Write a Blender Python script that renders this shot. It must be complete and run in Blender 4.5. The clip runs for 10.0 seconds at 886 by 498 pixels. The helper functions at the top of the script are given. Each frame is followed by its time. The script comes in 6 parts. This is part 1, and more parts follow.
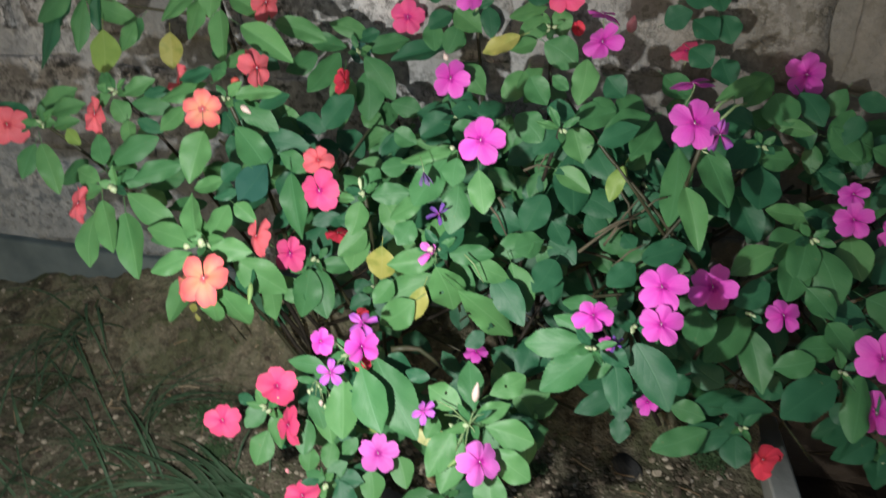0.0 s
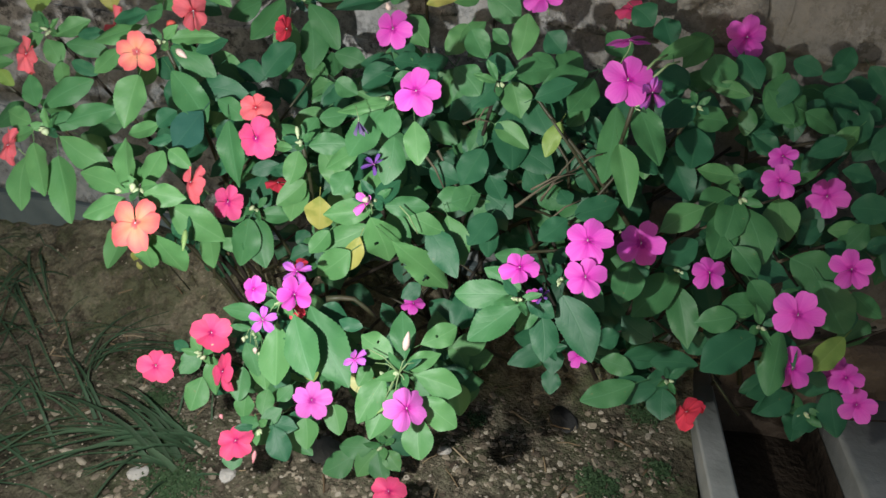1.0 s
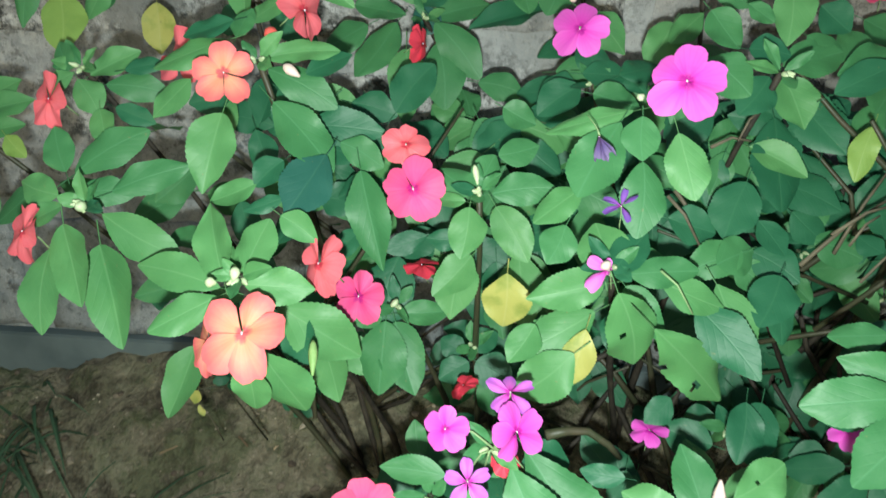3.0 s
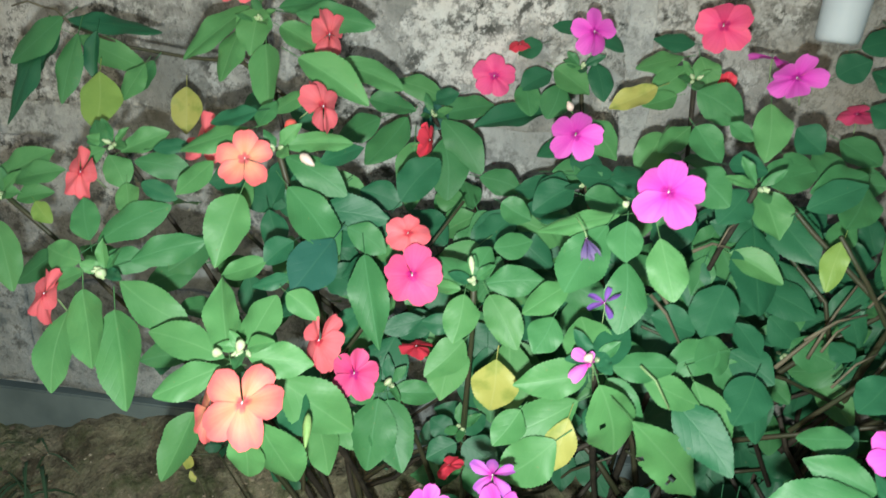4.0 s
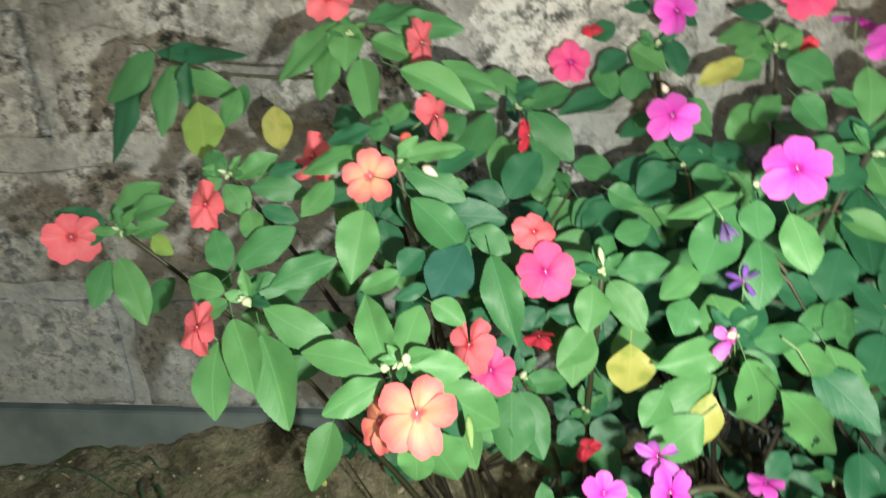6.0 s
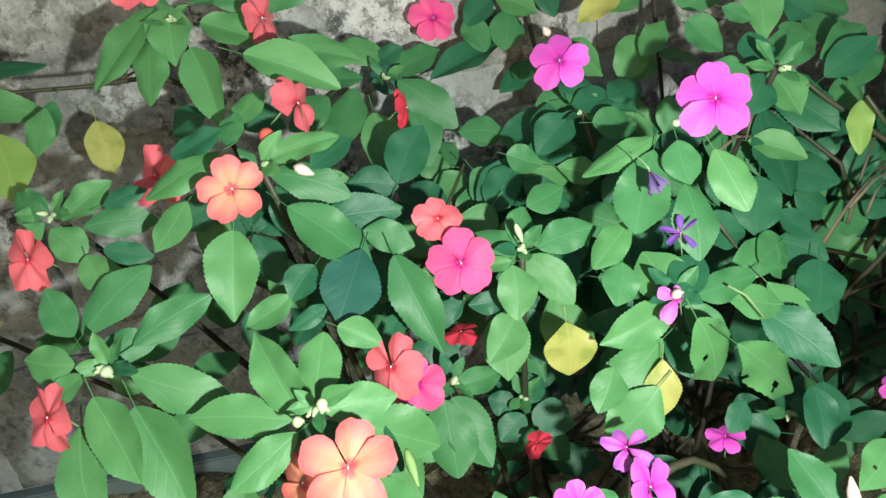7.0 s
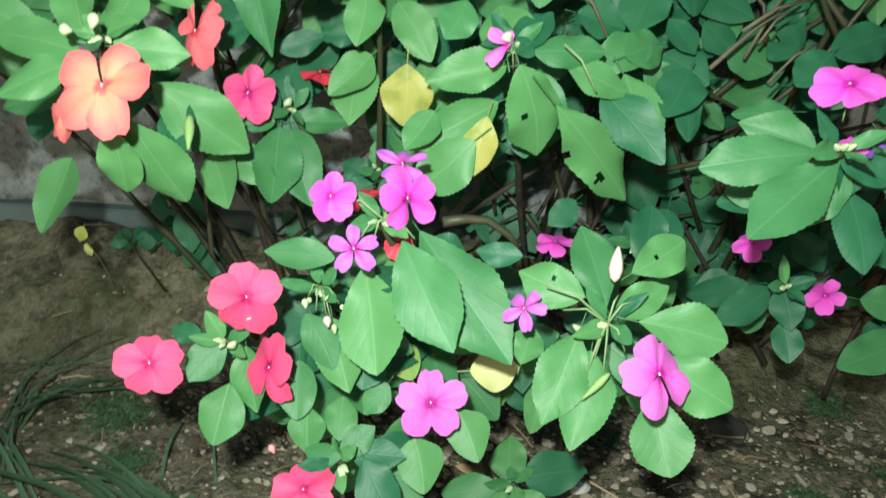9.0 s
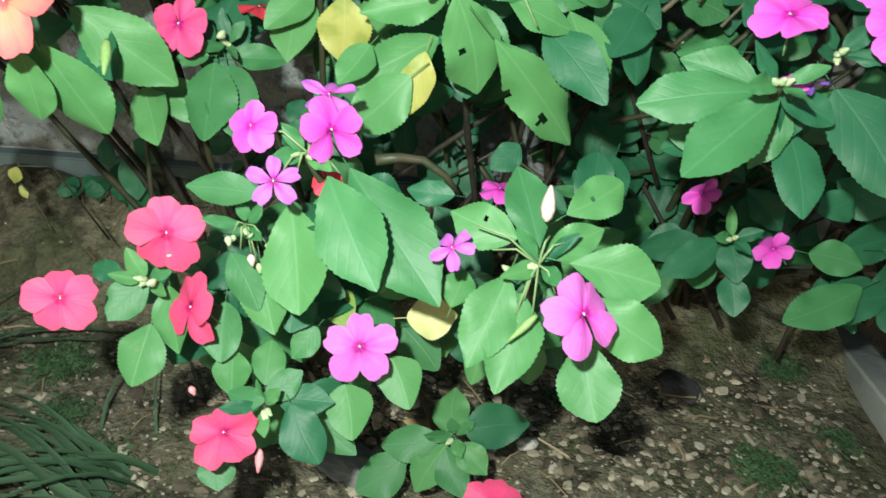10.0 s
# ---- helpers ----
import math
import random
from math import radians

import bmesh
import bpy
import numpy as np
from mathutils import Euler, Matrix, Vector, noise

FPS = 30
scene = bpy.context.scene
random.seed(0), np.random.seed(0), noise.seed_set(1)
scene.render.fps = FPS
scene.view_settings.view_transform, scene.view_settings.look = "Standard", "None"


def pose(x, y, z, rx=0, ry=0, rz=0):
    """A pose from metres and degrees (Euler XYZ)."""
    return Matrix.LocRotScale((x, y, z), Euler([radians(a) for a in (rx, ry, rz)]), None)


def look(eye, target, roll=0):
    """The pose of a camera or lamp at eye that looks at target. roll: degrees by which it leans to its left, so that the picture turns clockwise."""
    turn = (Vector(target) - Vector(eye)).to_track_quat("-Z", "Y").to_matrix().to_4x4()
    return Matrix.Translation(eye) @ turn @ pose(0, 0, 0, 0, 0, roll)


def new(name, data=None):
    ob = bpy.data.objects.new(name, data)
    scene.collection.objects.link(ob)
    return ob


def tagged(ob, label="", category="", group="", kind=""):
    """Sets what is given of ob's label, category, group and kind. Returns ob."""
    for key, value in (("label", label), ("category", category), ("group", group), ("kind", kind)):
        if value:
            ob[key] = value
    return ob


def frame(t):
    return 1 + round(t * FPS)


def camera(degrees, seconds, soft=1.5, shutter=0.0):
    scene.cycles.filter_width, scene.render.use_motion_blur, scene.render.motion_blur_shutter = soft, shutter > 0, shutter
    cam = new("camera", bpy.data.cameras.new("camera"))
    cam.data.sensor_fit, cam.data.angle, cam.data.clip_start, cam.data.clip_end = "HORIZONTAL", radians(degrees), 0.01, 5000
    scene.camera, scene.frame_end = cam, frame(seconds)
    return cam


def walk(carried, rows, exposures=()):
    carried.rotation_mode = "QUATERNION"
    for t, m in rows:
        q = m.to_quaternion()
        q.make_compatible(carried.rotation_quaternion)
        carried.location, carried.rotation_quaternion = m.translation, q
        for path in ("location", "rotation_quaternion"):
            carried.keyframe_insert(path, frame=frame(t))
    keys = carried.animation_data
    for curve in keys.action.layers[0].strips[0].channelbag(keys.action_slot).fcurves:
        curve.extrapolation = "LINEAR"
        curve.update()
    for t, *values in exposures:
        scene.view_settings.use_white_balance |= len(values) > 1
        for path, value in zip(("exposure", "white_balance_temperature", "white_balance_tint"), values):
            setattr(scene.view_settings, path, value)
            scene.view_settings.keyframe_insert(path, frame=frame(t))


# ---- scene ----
cam = camera(61.8, 10.0, shutter=0.5)
EXPOSURE, SKY, TORCH, TORCH_AT, TORCH_TO = 1.25, 0.038, 7.7, (-0.065, -0.056, 0.462), (-0.13, 0.40, 0.25)
PATH = [
    (0, (0.085, -0.176, 0.631), (-0.291, 1.511, -0.375), 0.7),
    (0.5, (0.099, -0.185, 0.623), (-0.225, 1.47, -0.452), 3.4),
    (1, (0.116, -0.178, 0.627), (-0.17, 1.474, -0.464), 3.4),
    (1.5, (0.077, -0.126, 0.582), (-0.22, 1.514, -0.524), 2.4),
    (2, (-0.02, -0.064, 0.541), (-0.333, 1.583, -0.551), 2.9),
    (2.2, (-0.028, -0.036, 0.532), (-0.409, 1.628, -0.511), -0.7),
    (3.3, (-0.074, -0.019, 0.481), (-0.33, 1.832, -0.232), -0.3),
    (3.5, (-0.071, -0.024, 0.482), (-0.329, 1.844, -0.182), 0.6),
    (4, (-0.061, -0.042, 0.502), (-0.356, 1.841, -0.103), 2.2),
    (4.5, (-0.051, -0.043, 0.523), (-0.351, 1.835, -0.096), -0.1),
    (5, (-0.082, -0.045, 0.521), (-0.427, 1.83, -0.085), 0.3),
    (5.5, (-0.102, -0.054, 0.525), (-0.432, 1.817, -0.1), -1.2),
    (6, (-0.134, -0.061, 0.524), (-0.435, 1.797, -0.153), -3.9),
    (6.2, (-0.139, -0.043, 0.514), (-0.293, 1.807, -0.229), -7.4),
    (7.3, (-0.153, 0.009, 0.517), (-0.129, 1.845, -0.276), -11.2),
    (7.5, (-0.13, 0.004, 0.517), (-0.118, 1.847, -0.258), -11.0),
    (8, (-0.06, -0.005, 0.494), (-0.055, 1.872, -0.196), -7.5),
    (8.5, (-0.042, -0.034, 0.425), (-0.114, 1.802, -0.366), -1.4),
    (9, (-0.043, -0.032, 0.399), (-0.154, 1.745, -0.513), 1.5),
    (9.5, (-0.03, -0.024, 0.387), (-0.13, 1.732, -0.565), 2.4),
    (10, (-0.017, -0.026, 0.38), (-0.086, 1.72, -0.594), 3.2),
]
walk(cam, [(t, look(eye, target, roll)) for t, eye, target, roll in PATH], [
    (0.0, EXPOSURE - 0.52, 6650, 14), (1.2, EXPOSURE - 0.46, 6650, 14), (2.2, EXPOSURE - 0.08, 6500, 8), (3.3, EXPOSURE - 0.19, 6350, -1), (4.5, EXPOSURE - 0.1, 6700, 3), (5.0, EXPOSURE - 0.1, 6850, 3),
    (5.5, EXPOSURE - 0.05, 7050, 4), (6.0, EXPOSURE + 0.03, 7100, 4), (7.5, EXPOSURE - 0.12, 6400, 0), (8.5, EXPOSURE - 0.3, 6400, -4), (9.0, EXPOSURE - 0.19, 6550, -2), (10.0, EXPOSURE - 0.12, 6550, -1)])

# ---- light: dusk sky and the small white torch held under the lens
world = bpy.data.worlds.new("dusk")
scene.world = world
world.use_nodes = True
wn = world.node_tree.nodes
sky = wn.new("ShaderNodeTexSky")
sky.sky_type, sky.sun_disc = "NISHITA", False
sky.sun_elevation, sky.sun_rotation = radians(16), radians(200)
world.node_tree.links.new(sky.outputs[0], wn["Background"].inputs[0])
wn["Background"].inputs[1].default_value = SKY
torch_data = bpy.data.lights.new("torch", "SPOT")
torch_data.spot_size, torch_data.spot_blend = radians(140), 1.0
torch_data.energy, torch_data.shadow_soft_size, torch_data.color = TORCH, 0.007, (0.97, 1.0, 0.99)
torch = new("torch", torch_data)
torch.matrix_basis = look(TORCH_AT, TORCH_TO)


# ---- materials
def material(name, rough=0.6, spec=0.5):
    m = bpy.data.materials.new(name)
    m.use_nodes = True
    nt = m.node_tree
    b = nt.nodes["Principled BSDF"]
    b.inputs["Roughness"].default_value = rough
    b.inputs["Specular IOR Level"].default_value = spec
    return m, nt, b


def node(nt, kind, **values):
    n = nt.nodes.new(kind)
    for key, value in values.items():
        n.inputs[key].default_value = value
    return n


def noise_tex(nt, vec, scale, detail=4.0, rough=0.55):
    n = node(nt, "ShaderNodeTexNoise", Scale=scale, Detail=detail, Roughness=rough)
    nt.links.new(vec, n.inputs["Vector"])
    return n.outputs["Fac"]


def ramp(nt, fac, stops):
    r = nt.nodes.new("ShaderNodeValToRGB")
    e = r.color_ramp.elements
    while len(e) < len(stops):
        e.new(0.5)
    for k, (p, c) in enumerate(stops):
        e[k].position = p
        e[k].color = (*c, 1) if len(c) == 3 else (c[0], c[0], c[0], 1)
    nt.links.new(fac, r.inputs[0])
    return r.outputs[0]


def mix(nt, fac, a, b, mode="MIX"):
    n = nt.nodes.new("ShaderNodeMix")
    n.data_type, n.blend_type = "RGBA", mode
    for value, k in ((fac, 0), (a, 6), (b, 7)):
        if isinstance(value, (int, float)):
            n.inputs[k].default_value = value
        elif isinstance(value, tuple):
            n.inputs[k].default_value = (*value, 1)
        else:
            nt.links.new(value, n.inputs[k])
    return n.outputs[2]


def calc(nt, op, a, b=0.0, c=0.0):
    n = nt.nodes.new("ShaderNodeMath")
    n.operation = op
    for value, k in ((a, 0), (b, 1), (c, 2)):
        if isinstance(value, (int, float)):
            n.inputs[k].default_value = value
        else:
            nt.links.new(value, n.inputs[k])
    return n.outputs[0]


def bump(nt, b, height, strength, distance):
    n = node(nt, "ShaderNodeBump", Strength=strength, Distance=distance)
    nt.links.new(height, n.inputs["Height"])
    nt.links.new(n.outputs[0], b.inputs["Normal"])


def leaf_material(name, dark, light, vein, spread=0.5, through_light=0.13, blotch=None):
    """A leaf blade: midrib and side veins from the blade's own coordinates, a shade of its own for each leaf."""
    m, nt, b = material(name, 0.5, 0.35)
    lk = nt.links
    co = nt.nodes.new("ShaderNodeTexCoord").outputs["UV"]
    sep = nt.nodes.new("ShaderNodeSeparateXYZ")
    lk.new(co, sep.inputs[0])
    across = calc(nt, "ABSOLUTE", calc(nt, "SUBTRACT", sep.outputs[0], 0.5))
    along = sep.outputs[1]
    rib = ramp(nt, across, [(0.0, (1.0,)), (0.03, (0.0,))])
    side = calc(nt, "SINE", calc(nt, "MULTIPLY", calc(nt, "SUBTRACT", along, calc(nt, "MULTIPLY", across, 0.95)), 38.0))
    quilt = side
    side = ramp(nt, side, [(0.82, (0.0,)), (1.0, (1.0,))])
    veins = calc(nt, "MAXIMUM", rib, calc(nt, "MULTIPLY", side, 0.4))
    info = nt.nodes.new("ShaderNodeObjectInfo").outputs["Random"]
    pos = nt.nodes.new("ShaderNodeNewGeometry").outputs["Position"]
    n1 = noise_tex(nt, pos, 55.0, 3.0)
    n2 = noise_tex(nt, pos, 420.0, 2.0)
    shade = calc(nt, "ADD", calc(nt, "MULTIPLY", info, spread), calc(nt, "MULTIPLY", n1, 1.0 - spread))
    col = mix(nt, shade, dark, light)
    col = mix(nt, calc(nt, "MULTIPLY", n2, 0.25), col, light)
    if blotch:
        col = mix(nt, ramp(nt, noise_tex(nt, pos, 70.0, 4.0), [(0.5, (0.0,)), (0.66, (1.0,))]), col, blotch)
    col = mix(nt, calc(nt, "MULTIPLY", ramp(nt, noise_tex(nt, pos, 95.0, 5.0, 0.7), [(0.56, (0.0,)), (0.72, (1.0,))]), 0.35), col, dark)
    col = mix(nt, calc(nt, "MULTIPLY", calc(nt, "MAXIMUM", calc(nt, "MULTIPLY", rib, 3.2), veins), 0.1), col, vein)
    col = mix(nt, calc(nt, "MULTIPLY", ramp(nt, noise_tex(nt, pos, 260.0, 3.0), [(0.7, (0.0,)), (0.76, (1.0,))]), 0.5), col, (0.2, 0.19, 0.08))
    lk.new(col, b.inputs["Base Color"])
    bump(nt, b, calc(nt, "ADD", calc(nt, "MULTIPLY", veins, -0.3), calc(nt, "ADD", calc(nt, "MULTIPLY", quilt, -0.02), calc(nt, "ADD", calc(nt, "MULTIPLY", n1, 1.5), calc(nt, "MULTIPLY", n2, 0.25)))), 0.26, 0.0012)
    out = nt.nodes["Material Output"]
    tr = nt.nodes.new("ShaderNodeBsdfTranslucent")
    lk.new(mix(nt, 0.6, col, light), tr.inputs["Color"])
    ms = node(nt, "ShaderNodeMixShader", Fac=through_light)
    lk.new(b.outputs[0], ms.inputs[1])
    lk.new(tr.outputs[0], ms.inputs[2])
    lk.new(ms.outputs[0], out.inputs["Surface"])
    return m


LEAF = {
    "": leaf_material("leaf_green", (0.036, 0.145, 0.052), (0.072, 0.228, 0.081), (0.11, 0.29, 0.14)),
    "fresh": leaf_material("leaf_fresh_green", (0.058, 0.192, 0.062), (0.112, 0.290, 0.100), (0.19, 0.38, 0.17)),
    # dark green leaves; this tone also holds the painted shade inside the bed
    "dark": leaf_material("leaf_deep_green_shaded", (0.017, 0.10, 0.048), (0.033, 0.145, 0.066), (0.06, 0.19, 0.09)),
    "blue": leaf_material("leaf_bluish", (0.016, 0.085, 0.06), (0.026, 0.11, 0.08), (0.05, 0.15, 0.09)),
    "yellowgreen": leaf_material("leaf_turning", (0.13, 0.26, 0.055), (0.27, 0.38, 0.09), (0.32, 0.42, 0.15), 0.4),
    "yellow": leaf_material("leaf_yellow", (0.36, 0.37, 0.09), (0.48, 0.46, 0.13), (0.5, 0.5, 0.2), 0.3, 0.25, (0.27, 0.32, 0.07)),
    "paleyellow": leaf_material("leaf_pale_yellow", (0.5, 0.52, 0.2), (0.62, 0.62, 0.28), (0.7, 0.68, 0.35), 0.3),
}


def petal_material(name, inner, mid, outer, eye):
    m, nt, b = material(name, 0.55, 0.25)
    lk = nt.links
    co = nt.nodes.new("ShaderNodeTexCoord").outputs["UV"]
    sep = nt.nodes.new("ShaderNodeSeparateXYZ")
    lk.new(co, sep.inputs[0])
    info = nt.nodes.new("ShaderNodeObjectInfo").outputs["Random"]
    pos = nt.nodes.new("ShaderNodeNewGeometry").outputs["Position"]
    wob = calc(nt, "ADD", sep.outputs[1], calc(nt, "MULTIPLY", calc(nt, "SUBTRACT", noise_tex(nt, pos, 160.0, 3.0), 0.5), 0.28))
    col = ramp(nt, wob, [(0.12, eye), (0.23, inner), (0.55, mid), (0.92, outer)])
    streak = calc(nt, "SINE", calc(nt, "MULTIPLY", sep.outputs[0], 46.0))
    col = mix(nt, calc(nt, "MULTIPLY", ramp(nt, streak, [(0.4, (0.0,)), (1.0, (1.0,))]), 0.08), col, eye)
    hue = node(nt, "ShaderNodeHueSaturation", Hue=0.5, Saturation=1.0, Value=1.0)
    lk.new(calc(nt, "ADD", 0.86, calc(nt, "MULTIPLY", info, 0.24)), hue.inputs["Value"])
    lk.new(col, hue.inputs["Color"])
    col = hue.outputs[0]
    lk.new(col, b.inputs["Base Color"])
    bump(nt, b, calc(nt, "ADD", calc(nt, "MULTIPLY", streak, 0.15), noise_tex(nt, pos, 300.0, 2.0)), 0.2, 0.0008)
    tr = nt.nodes.new("ShaderNodeBsdfTranslucent")
    lk.new(col, tr.inputs["Color"])
    ms = node(nt, "ShaderNodeMixShader", Fac=0.22)
    lk.new(b.outputs[0], ms.inputs[1])
    lk.new(tr.outputs[0], ms.inputs[2])
    lk.new(ms.outputs[0], nt.nodes["Material Output"].inputs["Surface"])
    return m


PETAL = {
    "orange": petal_material("petal_orange", (0.86, 0.34, 0.2), (0.87, 0.31, 0.22), (0.84, 0.165, 0.17), (0.62, 0.12, 0.13)),
    "coral": petal_material("petal_coral", (0.84, 0.145, 0.165), (0.87, 0.185, 0.22), (0.85, 0.155, 0.19), (0.55, 0.04, 0.07)),
    "red": petal_material("petal_red", (0.76, 0.055, 0.085), (0.79, 0.06, 0.105), (0.77, 0.055, 0.095), (0.45, 0.02, 0.04)),
    "rose": petal_material("petal_rose", (0.82, 0.06, 0.2), (0.86, 0.09, 0.24), (0.84, 0.095, 0.215), (0.5, 0.015, 0.14)),
    "crimson": petal_material("petal_crimson_pink", (0.81, 0.06, 0.235), (0.85, 0.1, 0.29), (0.83, 0.11, 0.275), (0.5, 0.015, 0.2)),
    "magenta": petal_material("petal_magenta", (0.72, 0.055, 0.5), (0.77, 0.095, 0.57), (0.78, 0.13, 0.6), (0.45, 0.015, 0.3)),
    "pinkmagenta": petal_material("petal_pink_magenta", (0.7, 0.09, 0.5), (0.8, 0.17, 0.65), (0.8, 0.19, 0.66), (0.46, 0.02, 0.3)),
    "violetpink": petal_material("petal_fading_violet", (0.68, 0.09, 0.54), (0.66, 0.16, 0.62), (0.52, 0.14, 0.64), (0.45, 0.03, 0.34)),
    "violet": petal_material("petal_withered_violet", (0.24, 0.07, 0.38), (0.24, 0.1, 0.44), (0.17, 0.08, 0.38), (0.32, 0.04, 0.32)),
    "withered": petal_material("petal_withered", (0.1, 0.06, 0.16), (0.13, 0.09, 0.24), (0.2, 0.15, 0.3), (0.1, 0.05, 0.12)),
}


def plain_material(name, a, b_, scale, rough=0.55, spec=0.4, relief=0.3, dist=0.001):
    m, nt, b = material(name, rough, spec)
    pos = nt.nodes.new("ShaderNodeNewGeometry").outputs["Position"]
    n1 = noise_tex(nt, pos, scale, 4.0)
    col = mix(nt, ramp(nt, n1, [(0.3, (0.0,)), (0.7, (1.0,))]), a, b_)
    nt.links.new(col, b.inputs["Base Color"])
    bump(nt, b, noise_tex(nt, pos, scale * 4, 3.0), relief, dist)
    return m


EYE_MAT = plain_material("flower_eye", (0.75, 0.55, 0.68), (0.9, 0.82, 0.88), 600.0)
STEM_MAT = plain_material("stem_green_brown", (0.03, 0.042, 0.018), (0.06, 0.05, 0.03), 60.0, 0.5)
TIP_MAT = plain_material("stem_pale_green", (0.15, 0.26, 0.1), (0.25, 0.35, 0.17), 120.0, 0.5)
WOOD_MAT = plain_material("stem_woody_brown", (0.016, 0.014, 0.011), (0.05, 0.042, 0.03), 90.0, 0.7, 0.3, 0.6)
BUD = {
    "bud": plain_material("bud_pale_green", (0.36, 0.48, 0.24), (0.52, 0.6, 0.38), 200.0),
    "pod": plain_material("pod_green", (0.17, 0.32, 0.09), (0.28, 0.42, 0.16), 200.0),
    "pale": plain_material("bud_cream", (0.62, 0.5, 0.42), (0.7, 0.53, 0.47), 200.0),
    "red": plain_material("bud_red", (0.62, 0.08, 0.07), (0.7, 0.15, 0.11), 200.0),
    "rose": plain_material("bud_rose", (0.7, 0.2, 0.25), (0.75, 0.4, 0.4), 200.0),
    "stalk": TIP_MAT,
    "twig": plain_material("twig_pale_brown", (0.075, 0.066, 0.042), (0.15, 0.13, 0.085), 80.0, 0.7),
}


WALL_Y = 0.592


def wall_material(name, low, dark, light, spots):
    """Weathered cement: grey ground, flaking white plaster above a threshold, dark lichen specks and grit."""
    m, nt, b = material(name, 0.9, 0.2)
    pos = nt.nodes.new("ShaderNodeNewGeometry").outputs["Position"]
    big, mid, fine, grit = (noise_tex(nt, pos, s, 6.0, 0.62) for s in (5.0, 17.0, 70.0, 320.0))
    col = mix(nt, ramp(nt, mid, [(0.34, (0.0,)), (0.62, (1.0,))]), dark, light)
    col = mix(nt, ramp(nt, big, [(0.52, (0.0,)), (0.6, (1.0,))]), col, (0.22, 0.222, 0.205))
    patch = nt.nodes.new("ShaderNodeVectorMath")
    patch.operation = "SUBTRACT"
    patch.inputs[1].default_value = (-0.15, WALL_Y, 0.49)
    nt.links.new(pos, patch.inputs[0])
    scale = nt.nodes.new("ShaderNodeVectorMath")
    scale.operation = "MULTIPLY"
    scale.inputs[1].default_value = (11.0, 1.0, 15.0)
    nt.links.new(patch.outputs[0], scale.inputs[0])
    reach = nt.nodes.new("ShaderNodeVectorMath")
    reach.operation = "LENGTH"
    nt.links.new(scale.outputs[0], reach.inputs[0])
    near = calc(nt, "MULTIPLY", ramp(nt, reach.outputs["Value"], [(0.0, (1.0,)), (1.0, (0.0,))]), 0.24)
    plaster = ramp(nt, calc(nt, "ADD", calc(nt, "MULTIPLY", noise_tex(nt, pos, 8.5, 5.0), 0.7), calc(nt, "ADD", near, calc(nt, "MULTIPLY", fine, 0.33))), [(low, (0.0,)), (low + 0.05, (1.0,))])
    col = mix(nt, plaster, col, mix(nt, fine, (0.46, 0.445, 0.415), (0.67, 0.65, 0.615)))
    lichen = calc(nt, "MULTIPLY", ramp(nt, noise_tex(nt, pos, 9.0, 3.0), [(0.42, (0.0,)), (0.56, (1.0,))]), ramp(nt, fine, [(0.5, (0.0,)), (0.58, (1.0,))]))
    crack = ramp(nt, calc(nt, "ABSOLUTE", calc(nt, "SUBTRACT", noise_tex(nt, pos, 26.0, 5.0, 0.7), 0.5)), [(0.0, (1.0,)), (0.028, (0.0,))])
    crack = calc(nt, "MULTIPLY", crack, ramp(nt, mid, [(0.42, (0.0,)), (0.55, (1.0,))]))
    col = mix(nt, calc(nt, "MULTIPLY", crack, 0.75 * spots), col, (0.085, 0.085, 0.078))
    col = mix(nt, calc(nt, "MULTIPLY", lichen, spots), col, (0.045, 0.047, 0.042))
    flake_mark = calc(nt, "MULTIPLY", ramp(nt, noise_tex(nt, pos, 85.0, 6.0, 0.72), [(0.5, (0.0,)), (0.57, (1.0,))]), ramp(nt, noise_tex(nt, pos, 9.0, 3.0), [(0.42, (0.1,)), (0.55, (1.0,))]))
    height = nt.nodes.new("ShaderNodeSeparateXYZ")
    nt.links.new(pos, height.inputs[0])
    worn = ramp(nt, calc(nt, "ADD", height.outputs[2], calc(nt, "MULTIPLY", calc(nt, "SUBTRACT", big, 0.5), 0.3)), [(0.24, (0.22,)), (0.36, (1.0,))])
    col = mix(nt, calc(nt, "SUBTRACT", 0.78, calc(nt, "MULTIPLY", worn, 0.78)), col, mix(nt, mid, (0.175, 0.208, 0.218), (0.29, 0.33, 0.338)))
    flake_mark = calc(nt, "MULTIPLY", flake_mark, worn)
    col = mix(nt, calc(nt, "MULTIPLY", flake_mark, 0.8 * spots), col, (0.6, 0.6, 0.57))
    hollow = ramp(nt, noise_tex(nt, pos, 75.0, 6.0, 0.78), [(0.38, (1.0,)), (0.46, (0.0,))])
    col = mix(nt, calc(nt, "MULTIPLY", hollow, 0.8 * spots), col, (0.1, 0.102, 0.095))
    col = mix(nt, calc(nt, "MULTIPLY", ramp(nt, grit, [(0.6, (0.0,)), (0.7, (1.0,))]), 0.5), col, (0.08, 0.078, 0.07))
    # browner, darker tone over the right part of the wall, with a ragged edge
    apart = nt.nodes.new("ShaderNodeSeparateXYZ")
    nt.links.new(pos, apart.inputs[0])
    dull = ramp(nt, calc(nt, "ADD", apart.outputs[0], calc(nt, "MULTIPLY", calc(nt, "SUBTRACT", mid, 0.5), 0.5)), [(0.0, (0.0,)), (0.22, (1.0,)), (0.7, (1.0,)), (0.95, (0.0,))])
    col = mix(nt, calc(nt, "MULTIPLY", dull, 0.72), col, mix(nt, fine, (0.10, 0.09, 0.068), (0.24, 0.22, 0.175)))
    nt.links.new(col, b.inputs["Base Color"])
